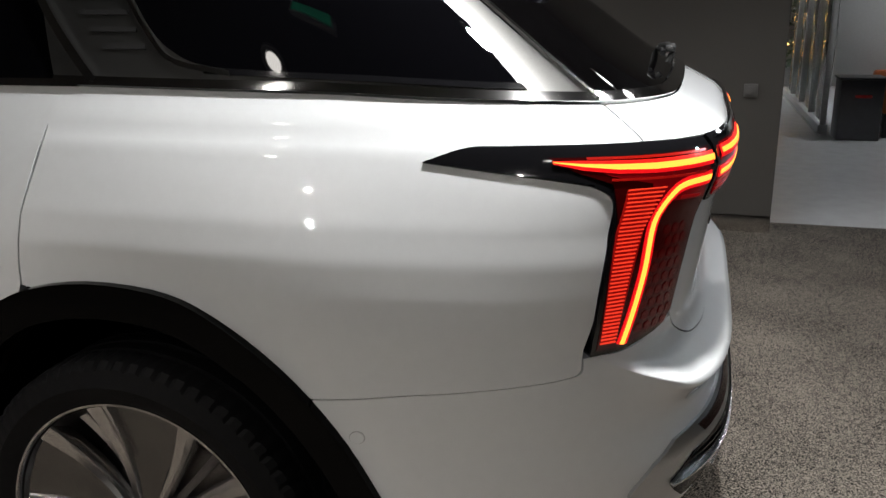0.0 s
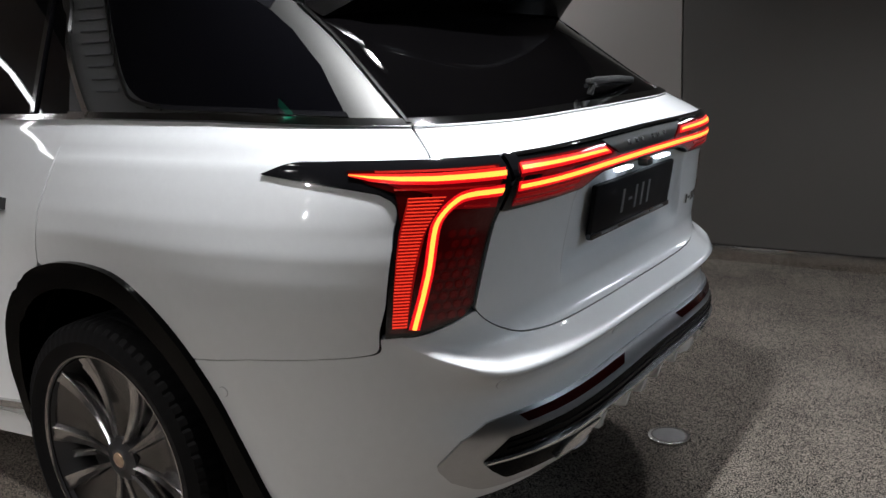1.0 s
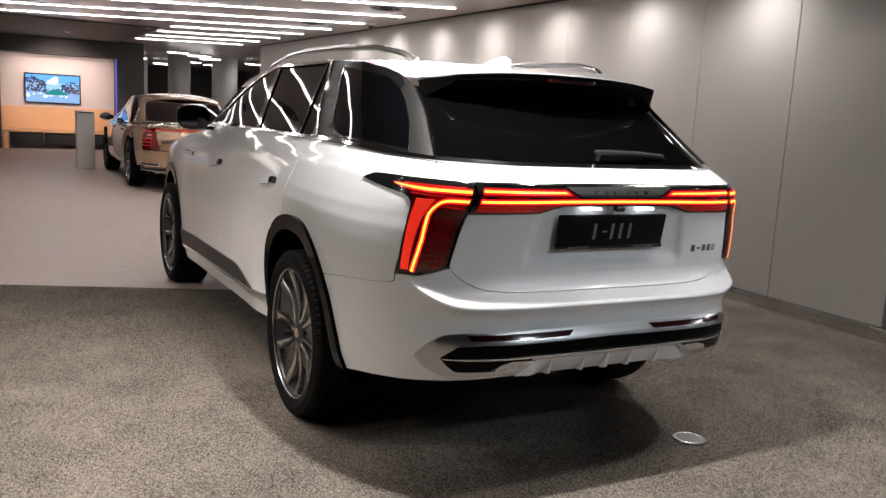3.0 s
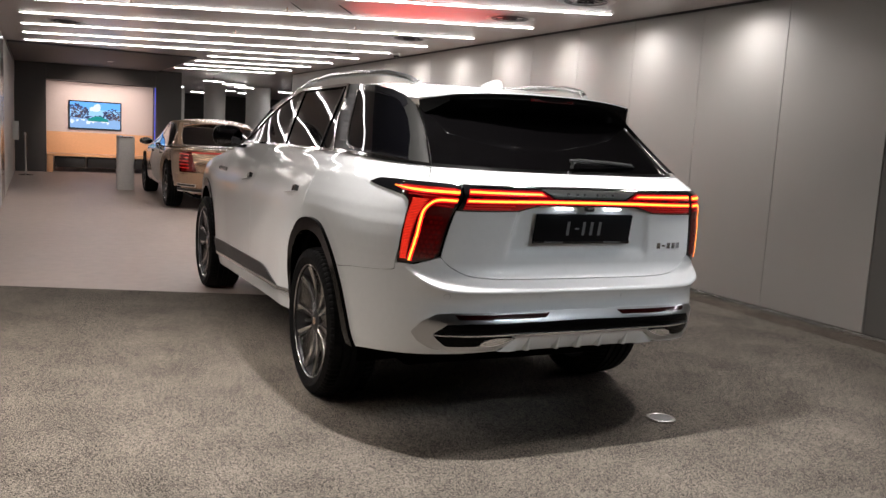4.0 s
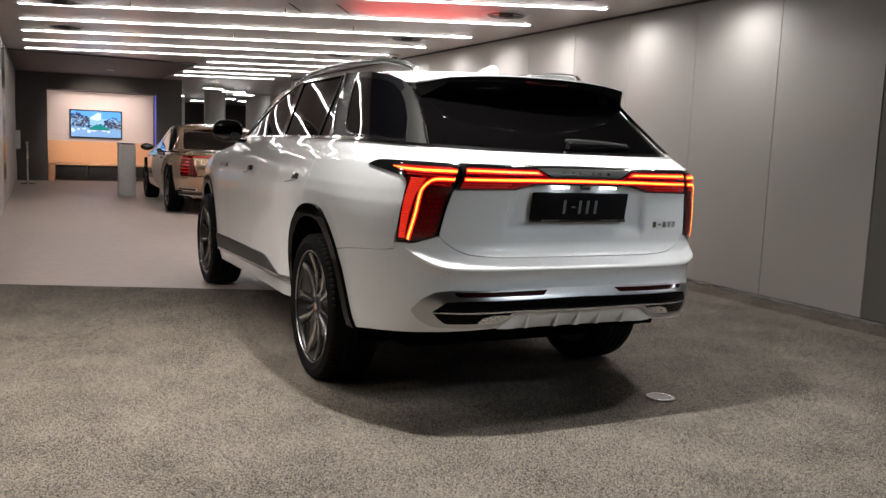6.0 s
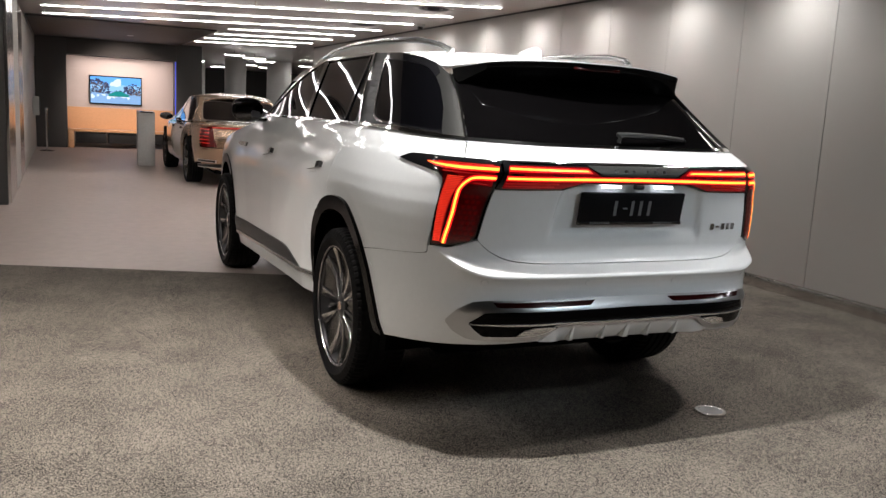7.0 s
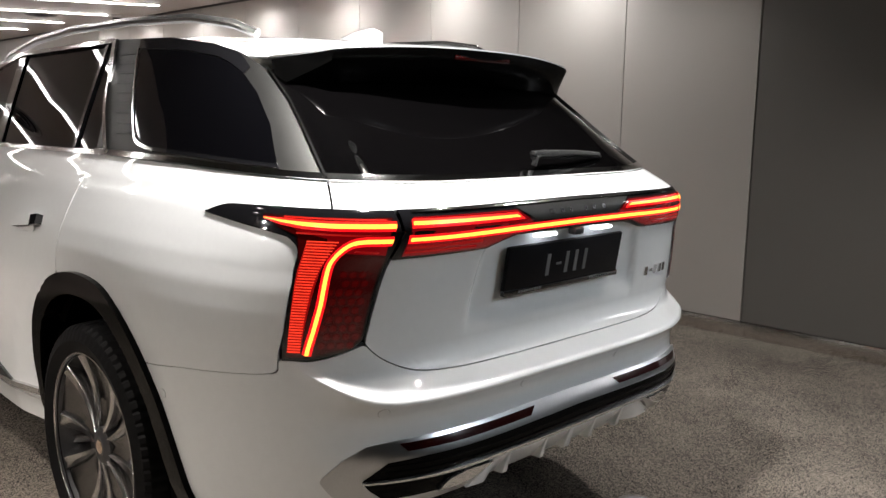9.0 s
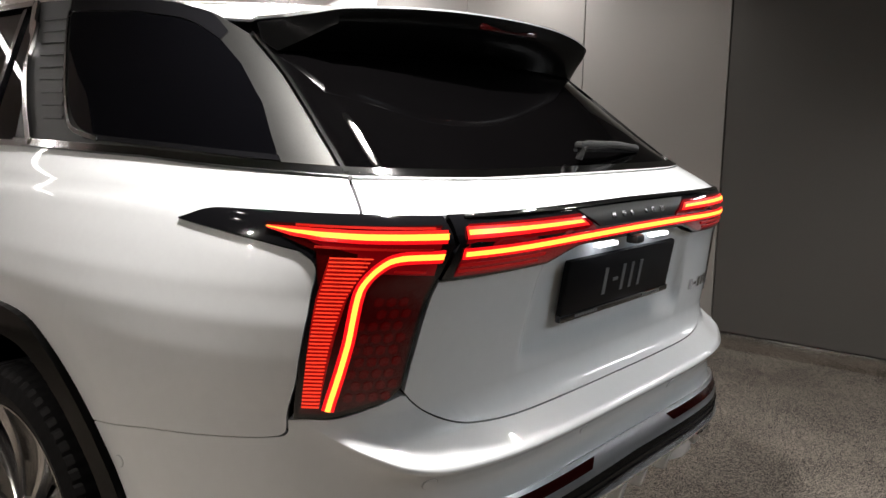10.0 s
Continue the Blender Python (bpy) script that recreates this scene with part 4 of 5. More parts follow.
for x0, x1, z0, z1 in ((-0.096, -0.082, -0.03, 0.032), (-0.052, -0.03, -0.003, 0.004), (-0.012, 0.002, -0.03, 0.032), (0.03, 0.044, -0.03, 0.032), (0.074, 0.088, -0.03, 0.032)):
    part("plate_mark", box(x0, x1, -0.0095, -0.0075, z0, z1, 0, m), INK, plate)
part("plate_frame", box(-0.262, 0.262, -0.011, 0.004, -0.07, -0.054, 0.003, m), BLACK_GLOSS, plate)
for sx in (-1, 1):
    for k in range(9):
        x = sx * 0.16 - 0.045 + 0.011 * k
        part("frame_mark", box(x, x + 0.007, -0.0125, -0.0105, -0.064, -0.058, 0, m), INK, plate)
for sx in (-1, 1):
    p = Vector((sx * 0.13, -1.09, 1.098))
    part("plate_light", box(p.x - 0.042, p.x + 0.042, p.y - 0.009, p.y + 0.009, p.z - 0.005, p.z + 0.004, 0.003), WHITE_GLOW, suv, "small lit white plate light")
part("camera_eye", box(-0.02, 0.02, -1.11, -1.08, 1.088, 1.108, 0.006), BLACK_TRIM, suv)

# badge on the tailgate
for k in range(5):
    s = 0.46 + 0.034 * k
    skin_patch("badge", ribbon([(s, 0.925), (s + 0.022, 0.925)], 0.028 if k != 1 else 0.008), CHROME, suv, tail, 0.004, 0.005, 0.1, "small chrome badge mark")

# lower bumper: silver frame, dark opening, fins and reflectors
def grille_at(s, z):
    """The lower grille stands out in a shallow rounded swelling, which dies away at its ends."""
    f = max(0.0, min(1.0, (z - 0.47) / 0.175))
    g = max(0.0, min(1.0, (0.84 - abs(s)) / 0.3))
    return wrap(s, z) + Vector((0, -0.016 * math.sin(math.pi * f) ** 0.8 * g * g * (3 - 2 * g), 0))


half = [(0, 0.645), (-0.3, 0.644), (-0.691, 0.638), (-0.754, 0.63), (-0.809, 0.598), (-0.852, 0.545, 0.012), (-0.823, 0.507), (-0.765, 0.476, 0.02), (-0.636, 0.477), (-0.525, 0.48), (-0.482, 0.495), (-0.43, 0.533), (-0.38, 0.541), (0, 0.543)]
grille = skin_patch("bumper_frame", across(half), FRAME_METAL, suv, grille_at, 0.007, 0.02, 0.02, "satin silver frame round the lower grille")
half = [(0, 0.604), (-0.245, 0.602), (-0.63, 0.598), (-0.716, 0.591), (-0.768, 0.545, 0.008), (-0.748, 0.52), (-0.717, 0.494, 0.012), (-0.585, 0.499), (-0.507, 0.514), (-0.445, 0.543), (-0.38, 0.548), (0, 0.55)]
# flush black sheet stands in for the shade of the recessed opening
skin_patch("opening", across(half), BLACK_SOFT, grille, grille_at, 0.0085, 0.004, 0.035, "flush black sheet for the grille opening")
skin_patch("blade", across([(0, 0.5565), (-0.43, 0.5575), (-0.624, 0.5525), (-0.765, 0.546), (-0.765, 0.542), (-0.624, 0.5465), (-0.43, 0.5515), (0, 0.5505)]), SATIN, grille, grille_at, 0.018, 0.012, 0.03)
for z in (0.572, 0.587):
    skin_patch("slat", across([(0, z + 0.0015), (-0.72, z - 0.004), (-0.72, z - 0.007), (0, z - 0.0015)]), BLACK_SOFT, grille, grille_at, 0.012, 0.008, 0.05)
for flip in (False, True):
    skin_patch("outlet_fin", [(-0.60, 0.503), (-0.575, 0.528), (-0.53, 0.541), (-0.438, 0.54), (-0.5, 0.513), (-0.54, 0.505)], SATIN, grille, grille_at, 0.017, 0.01, 0.03, "", flip)
    skin_patch("reflector", [(-0.686, 0.63), (-0.246, 0.635), (-0.275, 0.616), (-0.672, 0.612)], RED_DEEP, grille, grille_at, 0.0095, 0.004, 0.05, "dark red bumper reflector", flip)

def skid_at(s, z):
    """The skid plate leans in under the car below its upper edge."""
    f = max(0.0, min(1.0, (0.45 - abs(s)) / 0.09))
    return wrap(s, z) + Vector((0, 0.6 * f * f * (3 - 2 * f) * max(0.0, 0.536 - z), 0))


skid = skin_patch("skid_plate", across([(0, 0.541), (-0.37, 0.539), (-0.425, 0.531), (-0.475, 0.492), (-0.5, 0.472), (-0.376, 0.464), (0, 0.466)]), PEARL, suv, skid_at, 0.009, 0.02, 0.02)
for s in (-0.345, -0.168, 0.0, 0.168, 0.333):
    bm = bmesh.new()
    ring = []
    for ds0, ds1 in ((-0.004, -0.012), (0.006, 0.01)):
        top, low, back = skid_at(s + ds0, 0.53), wrap(s + ds1, 0.458), skid_at(s + ds1, 0.47)
        ring.append([bm.verts.new(p) for p in (top + Vector((0, -0.011, 0)), low + Vector((0, -0.004, 0.006)), low + Vector((0, 0.03, 0.004)), back + Vector((0, 0.01, 0)), top + Vector((0, 0.01, 0)))])
    for i in range(5):
        bm.faces.new((ring[0][i], ring[0][(i + 1) % 5], ring[1][(i + 1) % 5], ring[1][i]))
    bm.faces.new(ring[0][::-1])
    bm.faces.new(ring[1])
    bmesh.ops.recalc_face_normals(bm, faces=bm.faces)
    bmesh.ops.bevel(bm, geom=bm.edges[:], offset=0.002, segments=1, affect="EDGES")
    part("skid_rib", bm, PEARL, skid)

# parking sensors
SENSOR_Y = -0.483
for s, z in ((-0.71, 0.712), (-0.27, 0.708), (0.27, 0.708), (0.71, 0.712), (s_on(SENSOR_Y, 0.683), 0.683), (-s_on(SENSOR_Y, 0.683), 0.683)):
    ring = skin_patch("parking_sensor", [(s + 0.0135 * math.cos(a), z + 0.0135 * math.sin(a)) for a in [math.pi * k / 8 for k in range(16)]], SENSOR_RING, suv, bumper_at, 0.0006, 0.004, 0.2)
    skin_patch("sensor_face", [(s + 0.012 * math.cos(a), z + 0.012 * math.sin(a)) for a in [math.pi * k / 8 for k in range(16)]], PEARL, ring, bumper_at, 0.0022, 0.003, 0.2)

# wiper
arm = part("wiper", tube([(-0.01, -0.945, 1.272), (-0.008, -0.952, 1.296), (0.02, -0.948, 1.308), (0.2, -0.934, 1.304), (0.36, -0.908, 1.294)], 0.008, 8, 1.1), BLACK_TRIM, suv, "black rear wiper arm")
part("wiper_cap", box(-0.022, 0.10, -0.958, -0.935, 1.297, 1.314, 0.007), BLACK_TRIM, arm)
part("wiper_blade", tube([(0.0, -0.93, 1.294), (0.2, -0.922, 1.291), (0.38, -0.9, 1.287)], 0.007, 6), RUBBER, arm)

# door handles, wing vents, mirrors
for y in (0.47, 1.6):
    for sx in (False, True):
        h = skin_patch("door_handle", ribbon([(y - 0.115, 1.056), (y + 0.1, 1.03)], [0.034, 0.03]), PEARL, suv, side, 0.014, 0.016, 0.1, "white flush door handle with a black end", sx)
        skin_patch("handle_end", [(y - 0.13, 1.042), (y - 0.078, 1.034), (y - 0.074, 1.064), (y - 0.126, 1.072)], BLACK_GLOSS, h, side, 0.022, 0.022, 0.1, "", sx)
        skin_patch("handle_cup", ribbon([(y - 0.07, 1.028), (y + 0.09, 1.008)], [0.022, 0.016]), PEARL, h, side, 0.002, 0.003, 0.1, "", sx)
both("badge_ground", ribbon([(2.31, 1.05), (2.59, 1.05)], 0.03), BLACK_GLOSS, side, 0.004, 0.008, 0.1)
for k in range(3):
    both("wing_badge", [(2.36 + 0.09 * k + 0.038 * math.cos(a), 1.05 + 0.013 * math.sin(a)) for a in [math.pi * i / 8 for i in range(16)]], CHROME, side, 0.012, 0.01, 0.1)
for sx in (-1, 1):
    bm = bmesh.new()
    bmesh.ops.create_icosphere(bm, subdivisions=4, radius=1)
    for v in bm.verts:
        c = v.co
        v.co = Vector((math.copysign(abs(c.x) ** 0.75, c.x) * 0.106, (math.copysign(abs(c.y) ** 0.8, c.y) * 0.09) * (0.35 if c.y < 0 else 1), math.copysign(abs(c.z) ** 0.75, c.z) * 0.082))
    bmesh.ops.transform(bm, matrix=pose(sx * 0.968, 2.06, 1.305, 0, 0, sx * 8), verts=bm.verts)
    mir = part("door_mirror", bm, BLACK_GLOSS, suv, "gloss black door mirror")
    part("mirror_foot", tube([(sx * 0.82, 2.1, 1.235), (sx * 0.9, 2.09, 1.24), (sx * 0.95, 2.07, 1.255)], 0.03, 10, 0.6), BLACK_GLOSS, mir)
    part("mirror_glass", box(-0.08, 0.08, -0.003, 0.003, -0.052, 0.052, 0.003, pose(sx * 0.968, 2.026, 1.305, 0, 0, sx * 8)), MIRROR, mir)


# wheels
def tyre_mesh(r, rim_r, w):
    prof = [(rim_r, -w * 0.42), (rim_r + 0.012, -w * 0.46), (rim_r + (r - rim_r) * 0.5, -w * 0.52), (r - 0.016, -w * 0.475), (r - 0.004, -w * 0.42)]
    for g in (-0.24, -0.08, 0.08, 0.24):
        prof += [(r, (g - 0.02) * w), (r - 0.008, (g - 0.015) * w), (r - 0.008, (g + 0.015) * w), (r, (g + 0.02) * w)]
    prof += [(r - 0.004, w * 0.42), (r - 0.016, w * 0.475), (rim_r + (r - rim_r) * 0.5, w * 0.52), (rim_r + 0.012, w * 0.46), (rim_r, w * 0.42)]
    bm = lathe(prof, 288)
    # cross cuts on the shoulders
    for v in bm.verts:
        rad = math.hypot(v.co.y, v.co.z)
        if rad > r - 0.017 and abs(v.co.x) > 0.25 * w:
            k = round(math.atan2(v.co.z, v.co.y) / (2 * math.pi) * 288 + 4 * abs(v.co.x) / w)
            if k % 4 == 0:
                v.co.y *= 1 - 0.006 / rad
                v.co.z *= 1 - 0.006 / rad
    return mesh_of("tyre", bm, RUBBER, 30)


def blade_spoke(r0, r1, w0, w1, x0, x1, depth):
    """A broad wheel spoke, outwards along z, its face towards -x."""
    bm = bmesh.new()
    rows = []
    for k in range(9):
        f = k / 8
        r = r0 + (r1 - r0) * f
        w = (w0 + (w1 - w0) * f ** 1.3) / 2
        x = x0 + (x1 - x0) * f + 0.018 * math.sin(math.pi * f)
        rows.append([bm.verts.new(p) for p in ((x + depth, -w * 1.0, r), (x + 0.004, -w, r), (x, -w * 0.86, r), (x + 0.006, 0, r), (x, w * 0.86, r), (x + 0.004, w, r), (x + depth, w, r))])
    for p, q in zip(rows, rows[1:]):
        for i in range(6):
            bm.faces.new((p[i], q[i], q[i + 1], p[i + 1]))
    bm.faces.new(rows[0])
    bm.faces.new(rows[-1])
    bmesh.ops.recalc_face_normals(bm, faces=bm.faces)
    return bm


def make_wheel(parent, r=0.388, rim_r=0.288, w=0.265, face=ALLOY):
    bm = lathe([(rim_r + 0.008, -w * 0.43), (rim_r + 0.012, -w * 0.455), (rim_r + 0.005, -w * 0.455), (rim_r + 0.003, -w * 0.42), (rim_r - 0.016, -w * 0.3), (rim_r - 0.035, w * 0.4), (rim_r + 0.01, w * 0.43)], 72)
    wheel = part("wheel", bm, ALLOY_DARK, parent, "black tyre on a grey alloy wheel with polished spokes")
    ob = new("tyre", tyre_mesh(r, rim_r, w))
    ob.parent = wheel
    petal = mesh_of("spoke_panel", blade_spoke(0.05, rim_r + 0.002, 0.036, 0.2, -w * 0.32, -w * 0.40, 0.03), PETAL)
    rib = mesh_of("spoke_edge", blade_spoke(0.052, rim_r + 0.003, 0.014, 0.048, -w * 0.345, -w * 0.425, 0.03), SPOKE_EDGE)
    blade = mesh_of("spoke", blade_spoke(0.05, rim_r - 0.004, 0.016, 0.026, -w * 0.22, -w * 0.30, 0.035), face)
    bolt = mesh_of("wheel_bolt", lathe([(0.0, -w * 0.30), (0.008, -w * 0.30), (0.009, -w * 0.24), (0.009, -w * 0.1)], 10), ALLOY_DARK)
    for k in range(5):
        sp = new("wheel_bolt", bolt)
        sp.matrix_basis = Matrix.Rotation(radians(72 * k + 42), 4, "X") @ Matrix.Translation((0, 0, 0.052))
        sp.parent = wheel
        for d, me in ((0, petal), (-21, rib), (21, rib), (36, blade)):
            sp = new(me.name.split(".")[0], me)
            sp.matrix_basis = Matrix.Rotation(radians(72 * k + d + 6), 4, "X")
            sp.parent = wheel
    part("rim_lip", lathe([(rim_r + 0.011, -w * 0.452), (rim_r + 0.0105, -w * 0.466), (rim_r + 0.006, -w * 0.466), (rim_r + 0.004, -w * 0.45)], 72), SPOKE_EDGE, wheel, "thin polished rim edge")
    part("hub", lathe([(0.0, -w * 0.36), (0.03, -w * 0.365), (0.034, -w * 0.35), (0.06, -w * 0.33), (0.07, -w * 0.2), (0.07, 0.05)], 32), ALLOY_DARK, wheel)
    part("hub_badge", lathe([(0.0, -w * 0.372), (0.02, -w * 0.371), (0.022, -w * 0.362)], 24), BRONZE, wheel)
    part("brake_disc", lathe([(0.06, -0.02), (0.19, -0.02), (0.195, -0.01), (0.19, 0.01), (0.06, 0.01)], 48), STEEL, wheel)
    part("brake_caliper", box(-0.05, 0.03, 0.11, 0.2, -0.08, 0.09, 0.015), BLACK_TRIM, wheel)
    return wheel


first = make_wheel(suv)
first.matrix_basis = pose(-0.815, 0, 0.386)
for x, y, turn in ((0.815, 0, 180), (-0.815, 3.11, 0), (0.815, 3.11, 180)):
    copy_thing(first, pose(x, y, 0.386, 17 if y > 1 else 40, 0, turn))

# the round lamp let into the carpet beside the tail
fl = holder("floor_light", "round white floor lamp let into the carpet, unlit", "floor light", at=(0.675, -0.925, 0))
part("rim", lathe([(0.075, 0.0), (0.074, 0.01), (0.066, 0.013), (0.058, 0.011)], 32, "z"), ALLOY, fl)
part("lens", lathe([(0.0, 0.012), (0.04, 0.0118), (0.059, 0.0105)], 32, "z"), FROSTED, fl)


# ---- the bronze saloon further in ----
SEDAN = Skin(
    wide=[(0.2, 0.85), (0.35, 0.915), (0.6, 0.935), (0.78, 0.93), (0.9, 0.90), (0.98, 0.86), (1.2, 0.76), (1.4, 0.65), (1.5, 0.56)],
    rear=[(0.2, -0.95), (0.35, -1.08), (0.6, -1.15), (0.8, -1.16), (0.92, -1.12), (0.985, -1.06), (1.0, -0.5), (1.2, 0.02), (1.36, 0.45), (1.5, 0.95)],
    fore=[(0.2, 3.8), (0.6, 3.95), (0.85, 3.8), (0.98, 3.1), (1.2, 2.5), (1.42, 1.8), (1.5, 1.6)],
    y0=1.2, y1=1.25, nr=[(0.2, 4.6), (1.5, 4.6)], nf=[(0.2, 6.5), (0.95, 6.0), (1.1, 3.2), (1.5, 3.2)], axles=(0.0, 3.06), arch=0.56)
saloon = holder("car", "bronze saloon car with red tail lamps and chrome trim", "car", at=(0.62, 10.42, 0))


def sedan_patch(name, outline, mat, at, lift=0.0, thick=0.015, step=0.08, label="", parent=None, sides=True):
    a = skin_patch(name, outline, mat, parent or saloon, at, lift, thick, step, label)
    if sides:
        skin_patch(name, outline, mat, parent or saloon, at, lift, thick, step, label, flip=True)
    return a


wr, sd = SEDAN.wrap, SEDAN.side
RING = [radians(180 - 10 * k) for k in range(19)]
ARC_R = [(0.44 * math.cos(a), 0.37 + 0.42 * math.sin(a)) for a in RING]
ARC_F = [(3.06 + 0.44 * math.cos(a), 0.37 + 0.42 * math.sin(a)) for a in RING]
sedan_patch("rear_door", [(0.46, 0.96), (1.4, 0.965), (1.42, 0.3), (0.46, 0.3), (0.46, 0.5)], BRONZE, sd)
sedan_patch("front_door", [(1.405, 0.965), (2.4, 0.96), (2.55, 0.93), (2.58, 0.3), (1.425, 0.3)], BRONZE, sd)
sedan_patch("front_wing", [(2.555, 0.93), (3.2, 0.9), (3.7, 0.8), (3.8, 0.6), (3.75, 0.36)] + ARC_F[::-1] + [(2.6, 0.3), (2.585, 0.5)], BRONZE, sd)
sedan_patch("quarter_panel", [(0.455, 0.965), (-0.6, 0.985), (-0.75, 0.97), (-0.78, 0.55), (-0.78, 0.42), (-0.5, 0.36)] + ARC_R + [(0.455, 0.36)], BRONZE, sd)
bump = sedan_patch("rear_bumper", across([(0, 0.62), (-0.7, 0.62), (s_at(SEDAN, -0.775, 0.6), 0.62), (s_at(SEDAN, -0.775, 0.4), 0.36), (-0.7, 0.27), (0, 0.27)]), BRONZE, wr, sides=False)
sedan_patch("bumper_strip", across([(0, 0.36), (-0.95, 0.36), (-0.95, 0.33), (0, 0.33)]), BLACK_TRIM, wr, 0.012, 0.02, parent=bump, sides=False)
sedan_patch("bumper_trim", across([(0, 0.325), (-0.95, 0.325), (-0.95, 0.31), (0, 0.31)]), CHROME, wr, 0.012, 0.02, parent=bump, sides=False)
sedan_patch("exhaust_trim", [(-0.95, 0.44), (-0.62, 0.44), (-0.62, 0.39), (-0.95, 0.39)], CHROME, wr, 0.012, 0.02, parent=bump)
sedan_patch("exhaust_mouth", [(-0.93, 0.43), (-0.64, 0.43), (-0.64, 0.40), (-0.93, 0.40)], BLACK_TRIM, wr, 0.014, 0.01, parent=bump)
sedan_patch("boot_lid", across([(0, 0.985), (-0.66, 0.98), (-0.72, 0.9), (-0.66, 0.63), (0, 0.625)]), BRONZE, wr, sides=False)
skin_patch("boot_deck", [(-0.8, -1.05), (0.8, -1.05), (0.8, -0.4), (-0.8, -0.4)], BRONZE, saloon, lambda x, y: Vector((x * (0.93 if y < -0.8 else 1), y + 0.12 * (x / 0.8) ** 4 * (y < -0.9), 0.99 + 0.02 * (y + 1.05) - 0.03 * (x / 0.8) ** 4)), 0, 0.02, 0.1)
for flip in (False, True):
    lm = skin_patch("tail_lamp", [(s_at(SEDAN, -0.78, 0.9), 0.95), (-0.72, 0.945), (-0.68, 0.8), (-0.62, 0.64), (s_at(SEDAN, -0.85, 0.65), 0.63), (s_at(SEDAN, -0.80, 0.8), 0.8)], RED_LENS, saloon, wr, 0.004, 0.02, 0.08, "red tail lamp with bright bars", flip)
    for k in range(5):
        skin_patch("lamp_bar", ribbon([(-0.9 - 0.01 * k, 0.69 + 0.052 * k), (-0.74 - 0.005 * k, 0.69 + 0.052 * k)], 0.014), RED_DIM, lm, wr, 0.006, 0.004, 0.2, "", flip)
sedan_patch("lamp_line", across([(0, 0.94), (-0.72, 0.937), (-0.72, 0.925), (0, 0.928)]), RED_DIM, wr, 0.006, 0.01, sides=False)
sedan_patch("plate_field", across([(0, 0.82), (-0.28, 0.82), (-0.28, 0.7), (0, 0.7)]), BLACK_GLOSS, wr, 0.006, 0.01, sides=False)
sedan_patch("rear_window", across([(0, 1.02), (-0.80, 1.03, 0.04), (-0.83, 1.2), (-0.80, 1.36, 0.04), (0, 1.395)]), PRIVACY, wr, 0.004, 0.012, 0.06, sides=False)
# chrome frame widened to stand for bright strip reflections round the glass
sedan_patch("glass_chrome", ribbon([(0.0, 1.012), (-0.815, 1.02), (-0.845, 1.2), (-0.815, 1.37), (0.0, 1.405)], 0.026), CHROME, wr, 0.007, 0.012, sides=True)
sedan_patch("side_glass", [(0.05, 1.0), (1.3, 0.99), (1.3, 1.36), (0.75, 1.36), (0.38, 1.22)], PRIVACY, sd, 0.002)
sedan_patch("side_glass", [(1.36, 0.99), (2.45, 0.98), (1.95, 1.22), (1.6, 1.34), (1.36, 1.36)], PRIVACY, sd, 0.002)
sedan_patch("pillar_panel", [(-0.77, 1.0), (-0.80, 1.2), (-0.77, 1.41), (s_at(SEDAN, 0.85, 1.37), 1.40), (s_at(SEDAN, 0.75, 1.37), 1.36), (s_at(SEDAN, 0.38, 1.23), 1.23), (s_at(SEDAN, 0.05, 1.0), 1.0)], BRONZE, wr, 0, 0.015, 0.05)
sedan_patch("roof_pillar", [(0.7, 1.37), (1.62, 1.35), (2.0, 1.215), (2.5, 0.98), (2.6, 0.98), (2.1, 1.24), (1.7, 1.40), (0.9, 1.42)], BRONZE, sd)
sedan_patch("window_chrome", ribbon([(2.45, 0.985), (1.3, 0.985), (0.0, 0.995), (0.36, 1.235), (0.76, 1.375), (1.5, 1.375), (2.0, 1.22)], 0.02), CHROME, sd, 0.008)


def sedan_roof(u, y):
    zc = 1.478 - 0.10 * max(0, (y - 1.1) / 0.9) ** 2 - 0.085 * max(0, (1.0 - y) / 0.6) ** 2
    xe = SEDAN.half_width(max(y, 0.5), zc - 0.06)
    return Vector((u * xe, y, zc - 0.06 * abs(u) ** 2.5))


skin_patch("roof", [(-1, 0.42), (1, 0.42), (1, 1.95), (-1, 1.95)], BRONZE, saloon, sedan_roof, 0, 0.02, 0.1)
skin_patch("bonnet", [(-0.84, 2.4), (0.84, 2.4), (0.78, 3.75), (-0.78, 3.75)], BRONZE, saloon, lambda x, y: Vector((x, y, 0.98 - 0.14 * ((y - 2.4) / 1.3) ** 2 - 0.05 * (x / 0.8) ** 4)), 0, 0.02, 0.15)
part("underbody", box(-0.6, 0.6, -0.95, 3.7, 0.2, 0.9, 0.04), DARK_VOID, saloon)
for sx in (-1, 1):
    bm = bmesh.new()
    bmesh.ops.create_icosphere(bm, subdivisions=3, radius=1)
    bmesh.ops.transform(bm, matrix=pose(sx * 1.0, 2.05, 1.02) @ Matrix.Diagonal((0.12, 0.06, 0.065, 1)), verts=bm.verts)
    part("door_mirror", bm, BLACK_GLOSS, saloon)
    for y, yc in ((0.0, 0.0), (3.06, 3.06)):
        part("wheel_well", box(sx * 0.75 - 0.15, sx * 0.75 + 0.15, y - 0.42, y + 0.42, 0.5, 0.79, 0.03), DARK_VOID, saloon)
for y in (0.72, 1.75):
    sedan_patch("door_handle", ribbon([(y, 0.86), (y + 0.2, 0.855)], 0.025), CHROME, sd, 0.02, 0.02)
w1 = make_wheel(saloon, 0.36, 0.265, 0.245)
w1.matrix_basis = pose(-0.80, 0, 0.358)
